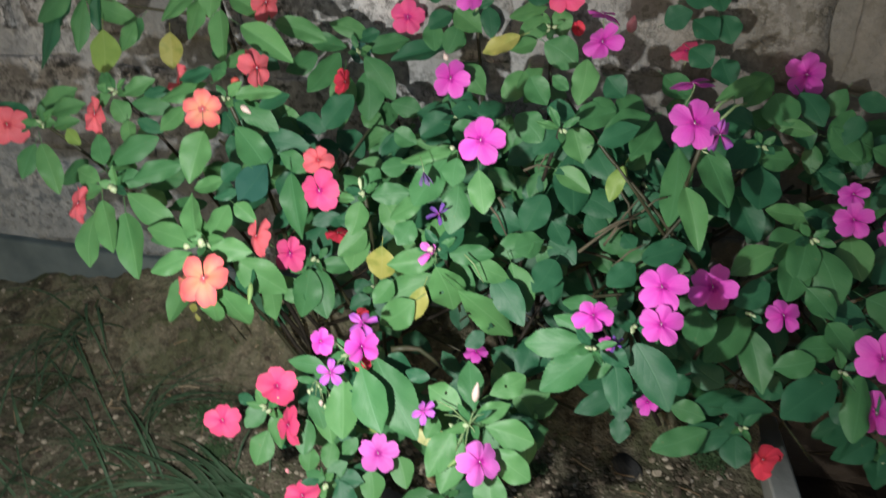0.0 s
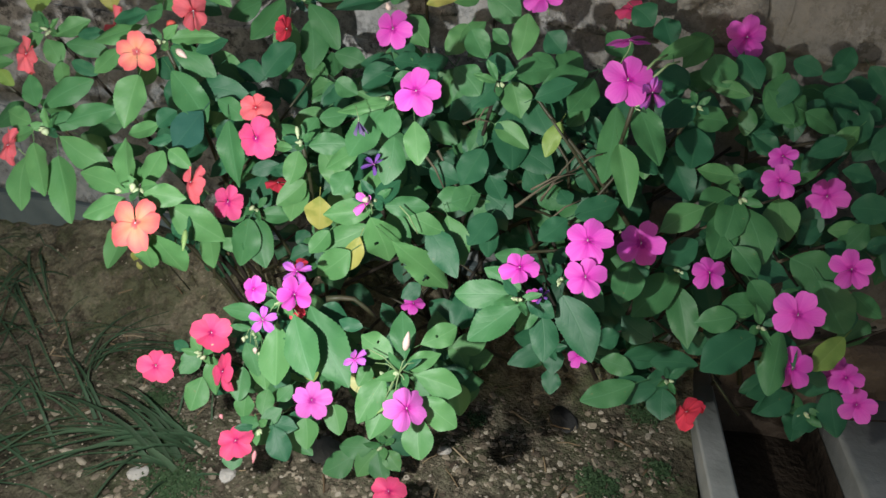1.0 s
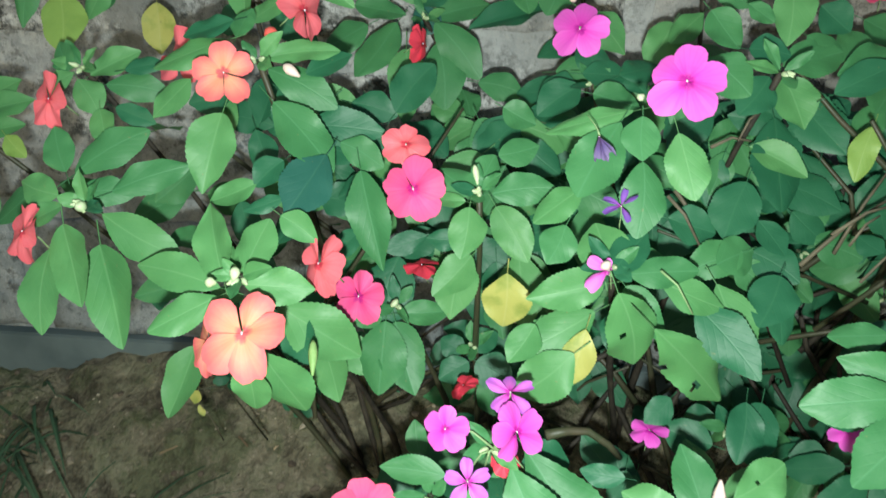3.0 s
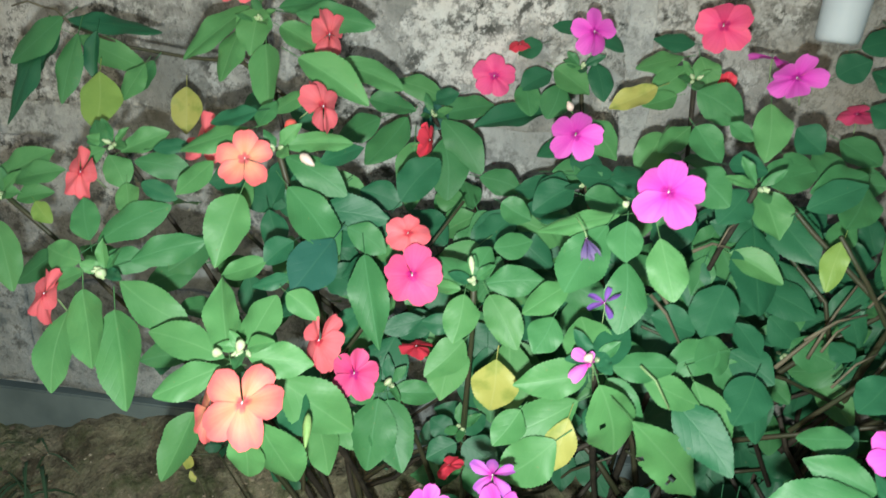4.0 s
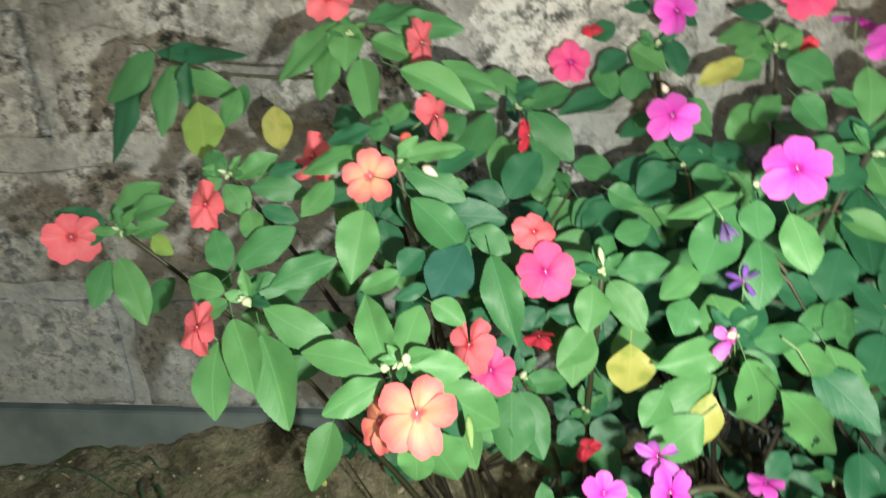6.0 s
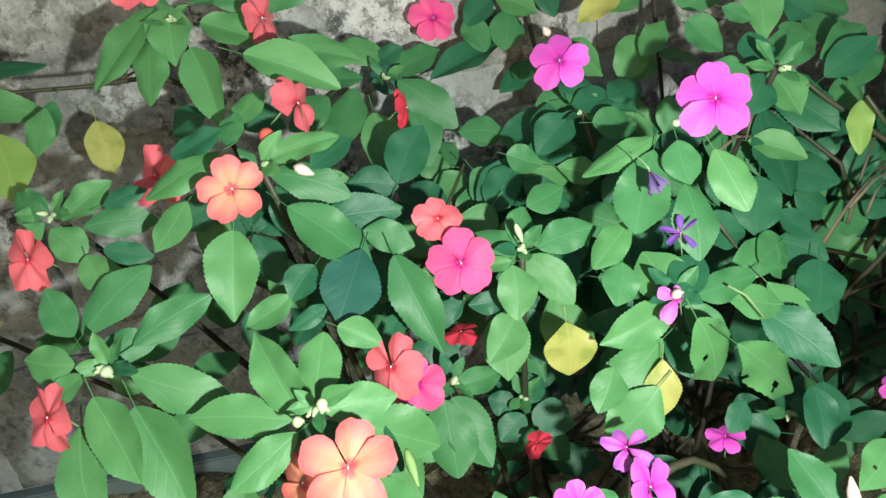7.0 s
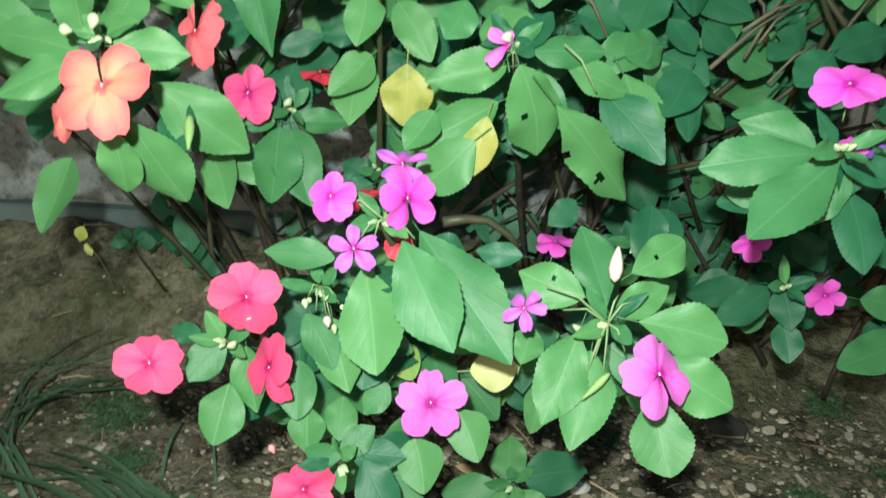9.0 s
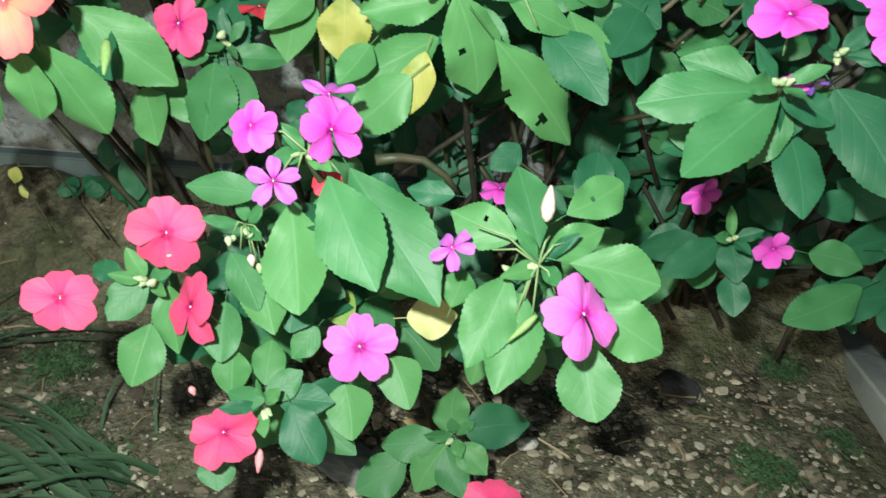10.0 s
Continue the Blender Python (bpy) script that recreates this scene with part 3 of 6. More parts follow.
def bud(parent, a, b, width, kind):
    a, b = Vector(a), Vector(b)
    d = b - a
    bm = bmesh.new()
    if kind in ("stalk", "twig"):
        tube(bm, [a, a + d * 0.5 + Vector((0, 0, 0.004)), b], [width * 0.4, width * 0.32, width * 0.24], 5)
    else:
        prof = [(0.0, 0.15), (0.12, 0.7), (0.35, 1.0), (0.6, 0.85), (0.82, 0.5), (1.0, 0.1)]
        tube(bm, [a + d * u for u, _ in prof], [max(0.0006, width * 0.5 * r) for _, r in prof], 8)
    me = finish("bud", bm, BUD[kind])
    return part({"stalk": "flower_stalk", "twig": "stem"}.get(kind, "bud"), me, parent, None, {"twig": "pale brown bare stem", "stalk": "pale green flower stalk", "pale": "cream bud", "pod": "green seed pod", "red": "red bud", "rose": "rose bud"}.get(kind, "pale green bud"))


def shoot(parent, tip):
    """A stem from the plant's root to a shoot's tip, with swollen joints, and young leaves and buds at the tip."""
    root, tip = ROOTS[parent.name], Vector(tip)
    root = root + Vector((pick.uniform(-0.035, 0.035), pick.uniform(-0.02, 0.035), -0.012))
    knee = root.lerp(tip, 0.45) + Vector((pick.uniform(-0.015, 0.015), 0.03 + 0.12 * (tip - root).xy.length, 0.0))
    n = 9
    pts, radii = [], []
    thick = 0.0016 + 0.0014 * min(1.0, (tip - root).length / 0.4)
    for k in range(n + 1):
        u = k / n
        p = root * (1 - u) ** 2 + knee * 2 * u * (1 - u) + tip * u * u
        pts.append(p + Vector((pick.uniform(-1, 1), pick.uniform(-1, 1), 0)) * 0.0025 * math.sin(math.pi * u))
        radii.append((thick * (1 - u) + 0.0016 * u) * (1.2 if k % 3 == 0 else 0.95))
    bm = bmesh.new()
    tube(bm, pts, radii, 7)
    part("stem", finish("stem", bm, WOOD_MAT if pick.random() < 0.55 else STEM_MAT), parent)
    back = Vector((0, 0.35, -0.9)).normalized()
    for k in range(4):
        a = 2 * math.pi * (k / 4 + pick.random() * 0.15)
        d = Vector((math.cos(a), -0.35 + 0.5 * math.sin(a), 0.5 + 0.6 * math.sin(a))).normalized()
        leaf(parent, tip + d * 0.002, tip + d * pick.uniform(0.012, 0.022), pick.uniform(0.005, 0.009))
    for k in range(3):
        d = Vector((pick.uniform(-1, 1), -1, pick.uniform(-0.4, 0.8))).normalized()
        bud(parent, tip + d * 0.002, tip + d * 0.008, 0.0034, "bud")
    # older leaves lower on the stem, some in dark green that paints in shade
    for k in (5, 6, 7, 8):
        for _ in range(2):
            a = pick.uniform(0, 2 * math.pi)
            d = Vector((math.cos(a), math.sin(a) * 0.7, pick.uniform(-0.5, 0.15))).normalized()
            p = pts[k] + Vector((0, 0.006, 0))
            if p.z > (0.24 if tip.z > 0.26 else 0.06):
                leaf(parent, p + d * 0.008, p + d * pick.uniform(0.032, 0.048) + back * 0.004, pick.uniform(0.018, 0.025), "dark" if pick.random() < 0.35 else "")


def branch(parent, points, thick):
    """A thin side branch through the given places."""
    bm = bmesh.new()
    pts = [Vector(p) for p in points]
    tube(bm, pts, [thick * (1 - 0.4 * k / (len(pts) - 1)) for k in range(len(pts))], 6)
    part("stem", finish("stem", bm, STEM_MAT), parent)


orange = plant(-0.21, 0.49, "orange and coral flowered impatiens plant before the wall", 0.4)
rose = plant(-0.10, 0.46, "rose and red flowered impatiens plant amid the bed")
magenta_back = plant(0.03, 0.50, "tall magenta flowered impatiens plant close to the wall", 0.9, 0.2)
rose_front = plant(-0.12, 0.36, "low rose pink flowered impatiens plant over bare soil", 0.6)
magenta_front = plant(-0.01, 0.38, "low impatiens with light magenta flowers and broad leaves", 0.5)
seedling = plant(-0.01, 0.33, "small green impatiens seedling without flowers on the soil")
magenta_right = plant(0.15, 0.535, "spreading magenta flowered impatiens plant beside the drain", 0.97, 0.45)
far_right = plant(0.40, 0.53, "magenta flowered impatiens plant leaning over the drain", 0.95, 0.25)
shade_side = plant(0.10, 0.53, "dark leafy impatiens plant in the shade before the wall")

WEED_AT = ((-0.36, 0.545), (-0.335, 0.545), (-0.305, 0.54), (-0.32, 0.562))
for k, (x, y) in enumerate(WEED_AT):
    weed = new("weed")
    weed.matrix_basis = Matrix.Translation((x, y, ground_height(x, y)))
    tagged(weed, "tiny dark green weed sprouting from the soil", "weed", "weeds at the wall")
    top = Vector((x, y, ground_height(x, y) + 0.014))
    bud(weed, top - Vector((0, 0, 0.02)), top, 0.002, "twig")
    for j in range(5):
        a = 1.257 * j + k
        leaf(weed, top + Vector((math.cos(a), math.sin(a), 0)) * 0.003, top + Vector((math.cos(a), math.sin(a), 0.1)) * (0.018 + 0.004 * ((j + k) % 3)), 0.013, "dark")

# orange
leaf(orange, (-0.421, 0.459, 0.490), (-0.454, 0.439, 0.462), 0.025, 'mid')
leaf(orange, (-0.438, 0.455, 0.476), (-0.453, 0.428, 0.419), 0.026, 'dark')
leaf(orange, (-0.413, 0.463, 0.479), (-0.419, 0.445, 0.432), 0.019, 'mid')
leaf(orange, (-0.430, 0.466, 0.482), (-0.443, 0.452, 0.452), 0.021, 'dark')
leaf(orange, (-0.401, 0.468, 0.481), (-0.402, 0.456, 0.450), 0.014, 'dark')
leaf(orange, (-0.358, 0.468, 0.462), (-0.374, 0.457, 0.439), 0.021, 'mid')
leaf(orange, (-0.320, 0.411, 0.174), (-0.324, 0.409, 0.163), 0.009, 'yellow')
leaf(orange, (-0.322, 0.412, 0.160), (-0.318, 0.410, 0.152), 0.005, 'yellow')
branch(orange, ((-0.290, 0.452, 0.10), (-0.305, 0.425, 0.17), (-0.320, 0.411, 0.175)), 0.0008)
leaf(orange, (-0.265, 0.477, 0.502), (-0.228, 0.488, 0.508), 0.019)
leaf(orange, (-0.251, 0.472, 0.499), (-0.197, 0.476, 0.493), 0.021)
leaf(orange, (-0.285, 0.473, 0.502), (-0.324, 0.444, 0.473), 0.022)
leaf(orange, (-0.277, 0.471, 0.501), (-0.278, 0.450, 0.474), 0.025)
leaf(orange, (-0.289, 0.466, 0.489), (-0.295, 0.439, 0.456), 0.022, 'fresh')
leaf(orange, (-0.266, 0.453, 0.478), (-0.257, 0.425, 0.440), 0.025, 'fresh')
leaf(orange, (-0.259, 0.463, 0.490), (-0.222, 0.458, 0.474), 0.021)
leaf(orange, (-0.233, 0.427, 0.472), (-0.186, 0.418, 0.449), 0.023)
leaf(orange, (-0.221, 0.471, 0.466), (-0.175, 0.471, 0.455), 0.022)
leaf(orange, (-0.352, 0.391, 0.411), (-0.368, 0.381, 0.403), 0.013)
leaf(orange, (-0.355, 0.392, 0.412), (-0.365, 0.402, 0.427), 0.017)
leaf(orange, (-0.350, 0.391, 0.407), (-0.335, 0.380, 0.391), 0.019)
leaf(orange, (-0.347, 0.399, 0.408), (-0.322, 0.414, 0.422), 0.017)
leaf(orange, (-0.336, 0.397, 0.403), (-0.300, 0.401, 0.399), 0.017)
leaf(orange, (-0.325, 0.385, 0.392), (-0.301, 0.383, 0.384), 0.013, 'dark')
leaf(orange, (-0.333, 0.381, 0.392), (-0.327, 0.368, 0.376), 0.018)
leaf(orange, (-0.322, 0.397, 0.412), (-0.300, 0.404, 0.415), 0.012, 'dark')
leaf(orange, (-0.446, 0.394, 0.380), (-0.483, 0.395, 0.390), 0.018)
leaf(orange, (-0.449, 0.404, 0.379), (-0.421, 0.428, 0.402), 0.024)
leaf(orange, (-0.441, 0.404, 0.380), (-0.407, 0.419, 0.391), 0.019)
leaf(orange, (-0.441, 0.393, 0.375), (-0.424, 0.397, 0.376), 0.012)
leaf(orange, (-0.430, 0.401, 0.369), (-0.409, 0.410, 0.375), 0.015, 'fresh')
leaf(orange, (-0.446, 0.391, 0.372), (-0.465, 0.389, 0.374), 0.013, 'dark')
leaf(orange, (-0.415, 0.400, 0.369), (-0.401, 0.393, 0.358), 0.013, 'yellowgreen')
leaf(orange, (-0.442, 0.384, 0.357), (-0.446, 0.362, 0.331), 0.019)
leaf(orange, (-0.434, 0.384, 0.358), (-0.411, 0.359, 0.323), 0.022)
leaf(orange, (-0.334, 0.340, 0.366), (-0.346, 0.355, 0.387), 0.018)
leaf(orange, (-0.333, 0.346, 0.363), (-0.301, 0.370, 0.385), 0.021, 'mid')
leaf(orange, (-0.328, 0.335, 0.355), (-0.297, 0.341, 0.356), 0.016)
leaf(orange, (-0.307, 0.338, 0.356), (-0.269, 0.354, 0.367), 0.019, 'mid')
leaf(orange, (-0.332, 0.327, 0.357), (-0.357, 0.329, 0.364), 0.019)
leaf(orange, (-0.329, 0.324, 0.352), (-0.348, 0.316, 0.346), 0.013)
leaf(orange, (-0.311, 0.331, 0.345), (-0.268, 0.322, 0.326), 0.023)
leaf(orange, (-0.322, 0.312, 0.346), (-0.307, 0.287, 0.313), 0.028, 'fresh')
leaf(orange, (-0.334, 0.314, 0.331), (-0.334, 0.285, 0.297), 0.025, 'fresh')
leaf(orange, (-0.311, 0.323, 0.330), (-0.291, 0.290, 0.288), 0.031, 'fresh')
leaf(orange, (-0.233, 0.301, 0.319), (-0.280, 0.303, 0.330), 0.020, 'fresh')
leaf(orange, (-0.228, 0.296, 0.325), (-0.245, 0.321, 0.358), 0.022, 'fresh')
leaf(orange, (-0.221, 0.302, 0.325), (-0.213, 0.324, 0.349), 0.022, 'fresh')
leaf(orange, (-0.228, 0.301, 0.322), (-0.230, 0.314, 0.337), 0.011)
leaf(orange, (-0.216, 0.294, 0.325), (-0.183, 0.298, 0.323), 0.019, 'fresh')
leaf(orange, (-0.210, 0.317, 0.302), (-0.168, 0.325, 0.267), 0.030, 'fresh')
leaf(orange, (-0.229, 0.289, 0.320), (-0.260, 0.273, 0.308), 0.018, 'fresh')
leaf(orange, (-0.288, 0.363, 0.243), (-0.299, 0.333, 0.211), 0.027, 'fresh')
leaf(orange, (-0.207, 0.283, 0.293), (-0.192, 0.294, 0.249), 0.027, 'fresh')
leaf(orange, (-0.212, 0.276, 0.291), (-0.214, 0.277, 0.260), 0.021, 'fresh')
leaf(orange, (-0.252, 0.371, 0.393), (-0.258, 0.342, 0.359), 0.026, 'fresh')
leaf(orange, (-0.222, 0.374, 0.399), (-0.186, 0.355, 0.367), 0.025)
leaf(orange, (-0.230, 0.392, 0.414), (-0.191, 0.386, 0.397), 0.020)
leaf(orange, (-0.209, 0.395, 0.411), (-0.185, 0.407, 0.420), 0.017, 'dark')
leaf(orange, (-0.229, 0.389, 0.421), (-0.191, 0.400, 0.426), 0.015)
leaf(orange, (-0.228, 0.428, 0.450), (-0.250, 0.417, 0.441), 0.017)
leaf(orange, (-0.247, 0.392, 0.432), (-0.241, 0.404, 0.446), 0.015)
leaf(orange, (-0.273, 0.381, 0.410), (-0.292, 0.365, 0.395), 0.018, 'fresh')
leaf(orange, (-0.248, 0.393, 0.441), (-0.274, 0.383, 0.435), 0.016)
leaf(orange, (-0.251, 0.387, 0.431), (-0.289, 0.372, 0.420), 0.018, 'fresh')
leaf(orange, (-0.188, 0.355, 0.375), (-0.205, 0.332, 0.350), 0.031, 'blue')
leaf(orange, (-0.208, 0.390, 0.382), (-0.165, 0.395, 0.378), 0.022, 'dark')
leaf(orange, (-0.188, 0.384, 0.374), (-0.163, 0.378, 0.362), 0.018)
leaf(orange, (-0.214, 0.359, 0.370), (-0.228, 0.348, 0.360), 0.018, 'dark')
leaf(orange, (-0.228, 0.351, 0.359), (-0.252, 0.341, 0.352), 0.016)
leaf(orange, (-0.210, 0.343, 0.354), (-0.230, 0.335, 0.349), 0.010)
leaf(orange, (-0.205, 0.324, 0.351), (-0.186, 0.319, 0.340), 0.015)
shoot(orange, (-0.317, 0.327, 0.352))
shoot(orange, (-0.350, 0.398, 0.413))
shoot(orange, (-0.435, 0.395, 0.375))
shoot(orange, (-0.275, 0.469, 0.493))
shoot(orange, (-0.232, 0.384, 0.420))
shoot(orange, (-0.218, 0.295, 0.329))
bud(orange, (-0.184, 0.296, 0.294), (-0.181, 0.282, 0.282), 0.0050, 'pod')
bud(orange, (-0.212, 0.279, 0.342), (-0.213, 0.276, 0.336), 0.0053, 'bud')
bud(orange, (-0.226, 0.274, 0.336), (-0.221, 0.275, 0.335), 0.0053, 'bud')
bud(orange, (-0.318, 0.322, 0.355), (-0.314, 0.321, 0.350), 0.0067, 'bud')
bud(orange, (-0.213, 0.371, 0.420), (-0.204, 0.370, 0.414), 0.0062, 'pale')
flower(orange, (-0.465, 0.382, 0.375), (0.583, -0.770, 0.259), 0.0203, 'coral', 49)
flower(orange, (-0.355, 0.369, 0.400), (-0.398, -0.876, 0.272), 0.0181, 'coral', 41)
flower(orange, (-0.342, 0.307, 0.343), (-0.511, -0.717, 0.475), 0.0182, 'coral', 20)
flower(orange, (-0.297, 0.419, 0.418), (-0.45, -0.86, 0.207), 0.0195, 'coral', 11)
flower(orange, (-0.244, 0.363, 0.417), (0.247, -0.908, 0.338), 0.0184, 'orange', 49)
flower(orange, (-0.207, 0.395, 0.446), (0.944, -0.324, 0.053), 0.0183, 'coral', 42)
flower(orange, (-0.224, 0.461, 0.486), (0.941, -0.337, -0.022), 0.0185, 'coral', 53)
flower(orange, (-0.285, 0.456, 0.519), (0.299, -0.828, 0.474), 0.0186, 'coral', 64)
flower(orange, (-0.206, 0.264, 0.315), (-0.1, -0.804, 0.592), 0.0235, 'orange', 0)
flower(orange, (-0.183, 0.314, 0.329), (-0.640, -0.650, 0.410), 0.0180, 'coral', 28)
flower(orange, (-0.152, 0.459, 0.419), (0.958, -0.286, 0.023), 0.0135, 'red', 65)
flower(orange, (-0.197, 0.411, 0.381), (0.126, -0.949, 0.289), 0.0053, 'red', 47)
bud(orange, (-0.224, 0.392, 0.437), (-0.228, 0.388, 0.429), 0.0085, 'red')
flower(orange, (-0.229, 0.274, 0.304), (-0.5, -0.75, 0.4), 0.0190, 'orange', 31)
bud(orange, (-0.314, 0.425, 0.118), (-0.319, 0.409, 0.163), 0.0014, 'twig')

# the long thin side branch along the wall
leaf(orange, (-0.430, 0.477, 0.488), (-0.368, 0.488, 0.489), 0.020, 'dark')
leaf(orange, (-0.422, 0.475, 0.477), (-0.368, 0.471, 0.459), 0.021)
leaf(orange, (-0.388, 0.447, 0.454), (-0.379, 0.422, 0.420), 0.030, 'yellowgreen')
leaf(orange, (-0.361, 0.461, 0.460), (-0.369, 0.442, 0.438), 0.017)
leaf(orange, (-0.351, 0.500, 0.441), (-0.347, 0.487, 0.408), 0.0235, 'yellow')
branch(orange, ((-0.262, 0.478, 0.44), (-0.30, 0.492, 0.462), (-0.345, 0.492, 0.464), (-0.385, 0.482, 0.470), (-0.423, 0.471, 0.484)), 0.0019)
bud(orange, (-0.422, 0.467, 0.486), (-0.440, 0.467, 0.496), 0.0029, 'twig')
bud(orange, (-0.440, 0.467, 0.496), (-0.464, 0.464, 0.496), 0.0025, 'twig')
bud(orange, (-0.332, 0.494, 0.462), (-0.300, 0.500, 0.463), 0.0026, 'twig')

# rose
leaf(rose, (-0.174, 0.372, 0.361), (-0.160, 0.339, 0.319), 0.024)
leaf(rose, (-0.177, 0.378, 0.323), (-0.193, 0.363, 0.309), 0.016, 'dark')
leaf(rose, (-0.161, 0.404, 0.294), (-0.170, 0.376, 0.262), 0.037, 'dark')
leaf(rose, (-0.141, 0.398, 0.312), (-0.167, 0.388, 0.305), 0.014, 'dark')
leaf(rose, (-0.164, 0.371, 0.265), (-0.164, 0.342, 0.233), 0.030)
leaf(rose, (-0.159, 0.376, 0.262), (-0.144, 0.350, 0.229), 0.029)
leaf(rose, (-0.156, 0.380, 0.266), (-0.126, 0.386, 0.267), 0.017)
leaf(rose, (-0.164, 0.373, 0.273), (-0.176, 0.380, 0.283), 0.013)
leaf(rose, (-0.165, 0.366, 0.270), (-0.182, 0.362, 0.269), 0.013)
leaf(rose, (-0.116, 0.400, 0.221), (-0.134, 0.390, 0.213), 0.019, 'dark')
leaf(rose, (-0.111, 0.400, 0.222), (-0.087, 0.393, 0.210), 0.024, 'dark')
leaf(rose, (-0.114, 0.408, 0.225), (-0.099, 0.419, 0.234), 0.018, 'dark')
leaf(rose, (-0.120, 0.410, 0.223), (-0.136, 0.413, 0.230), 0.017, 'dark')
leaf(rose, (-0.112, 0.373, 0.341), (-0.115, 0.354, 0.319), 0.022, 'fresh')
leaf(rose, (-0.099, 0.399, 0.332), (-0.080, 0.380, 0.307), 0.023, 'fresh')
leaf(rose, (-0.098, 0.363, 0.353), (-0.065, 0.370, 0.355), 0.019)
leaf(rose, (-0.110, 0.370, 0.350), (-0.129, 0.377, 0.362), 0.019)
leaf(rose, (-0.107, 0.372, 0.353), (-0.099, 0.387, 0.368), 0.017)
leaf(rose, (-0.122, 0.393, 0.303), (-0.126, 0.368, 0.274), 0.029, 'fresh')
leaf(rose, (-0.085, 0.413, 0.297), (-0.080, 0.383, 0.262), 0.030, 'fresh')
leaf(rose, (-0.117, 0.384, 0.316), (-0.138, 0.381, 0.318), 0.014, 'dark')
leaf(rose, (-0.113, 0.363, 0.348), (-0.132, 0.361, 0.351), 0.010)
leaf(rose, (-0.089, 0.359, 0.307), (-0.091, 0.354, 0.275), 0.0275, 'yellow')
shoot(rose, (-0.106, 0.368, 0.352))
shoot(rose, (-0.157, 0.375, 0.274))
shoot(rose, (-0.115, 0.412, 0.227))
flower(rose, (-0.147, 0.371, 0.377), (0.032, -0.718, 0.695), 0.0152, 'coral', 3)
flower(rose, (-0.140, 0.352, 0.358), (0.014, -0.928, 0.373), 0.0195, 'crimson', 65)
flower(rose, (-0.176, 0.358, 0.288), (-0.25, -0.85, 0.45), 0.0182, 'crimson', 52)
flower(rose, (-0.146, 0.401, 0.290), (0.1, 0.05, 0.99), 0.0125, 'red', 55)
flower(rose, (-0.115, 0.362, 0.228), (-0.3, -0.05, 0.945), 0.0100, 'red', 17)
bud(rose, (-0.204, 0.460, 0.363), (-0.205, 0.452, 0.371), 0.0095, 'red')
bud(rose, (-0.108, 0.363, 0.369), (-0.106, 0.360, 0.359), 0.0037, 'bud')
bud(rose, (-0.157, 0.362, 0.284), (-0.154, 0.362, 0.281), 0.0066, 'bud')

# magenta back
leaf(magenta_back, (-0.197, 0.545, 0.450), (-0.155, 0.546, 0.442), 0.020)
leaf(magenta_back, (-0.214, 0.532, 0.436), (-0.178, 0.535, 0.431), 0.021)
leaf(magenta_back, (-0.203, 0.522, 0.423), (-0.231, 0.506, 0.410), 0.024)
leaf(magenta_back, (-0.184, 0.535, 0.423), (-0.209, 0.505, 0.391), 0.028)
leaf(magenta_back, (-0.175, 0.522, 0.406), (-0.171, 0.488, 0.363), 0.029, 'fresh')
leaf(magenta_back, (-0.152, 0.523, 0.410), (-0.143, 0.495, 0.373), 0.029)
leaf(magenta_back, (-0.154, 0.526, 0.424), (-0.121, 0.506, 0.392), 0.025)
leaf(magenta_back, (-0.171, 0.540, 0.431), (-0.152, 0.534, 0.418), 0.021, 'blue')
leaf(magenta_back, (-0.159, 0.544, 0.425), (-0.118, 0.561, 0.437), 0.020)
leaf(magenta_back, (-0.131, 0.539, 0.418), (-0.073, 0.563, 0.436), 0.023)
leaf(magenta_back, (-0.146, 0.554, 0.442), (-0.170, 0.546, 0.437), 0.016, 'dark')
leaf(magenta_back, (-0.120, 0.499, 0.387), (-0.089, 0.500, 0.381), 0.020)
leaf(magenta_back, (-0.130, 0.506, 0.362), (-0.154, 0.507, 0.369), 0.019)
leaf(magenta_back, (-0.120, 0.494, 0.359), (-0.147, 0.480, 0.347), 0.025, 'fresh')
leaf(magenta_back, (-0.117, 0.471, 0.368), (-0.100, 0.453, 0.342), 0.026)
leaf(magenta_back, (-0.097, 0.389, 0.367), (-0.075, 0.397, 0.371), 0.018)
leaf(magenta_back, (-0.098, 0.437, 0.384), (-0.078, 0.434, 0.375), 0.019)
leaf(magenta_back, (-0.084, 0.578, 0.482), (-0.102, 0.576, 0.474), 0.020, 'dark')
leaf(magenta_back, (-0.075, 0.573, 0.460), (-0.097, 0.561, 0.450), 0.021, 'dark')
leaf(magenta_back, (-0.072, 0.571, 0.464), (-0.044, 0.564, 0.448), 0.026)
leaf(magenta_back, (-0.067, 0.564, 0.452), (-0.074, 0.546, 0.430), 0.024)
leaf(magenta_back, (-0.041, 0.578, 0.469), (-0.032, 0.563, 0.442), 0.020, 'dark')
leaf(magenta_back, (-0.056, 0.578, 0.495), (-0.076, 0.578, 0.497), 0.015, 'dark')
leaf(magenta_back, (-0.039, 0.578, 0.494), (-0.020, 0.572, 0.482), 0.016, 'dark')
leaf(magenta_back, (-0.095, 0.569, 0.453), (-0.088, 0.551, 0.429), 0.021)
leaf(magenta_back, (0.028, 0.541, 0.488), (-0.001, 0.537, 0.491), 0.017, 'dark')
leaf(magenta_back, (0.022, 0.547, 0.478), (-0.011, 0.536, 0.471), 0.019, 'fresh')
leaf(magenta_back, (0.025, 0.538, 0.471), (0.000, 0.522, 0.456), 0.022, 'fresh')
leaf(magenta_back, (0.033, 0.540, 0.479), (0.039, 0.525, 0.458), 0.021, 'fresh')
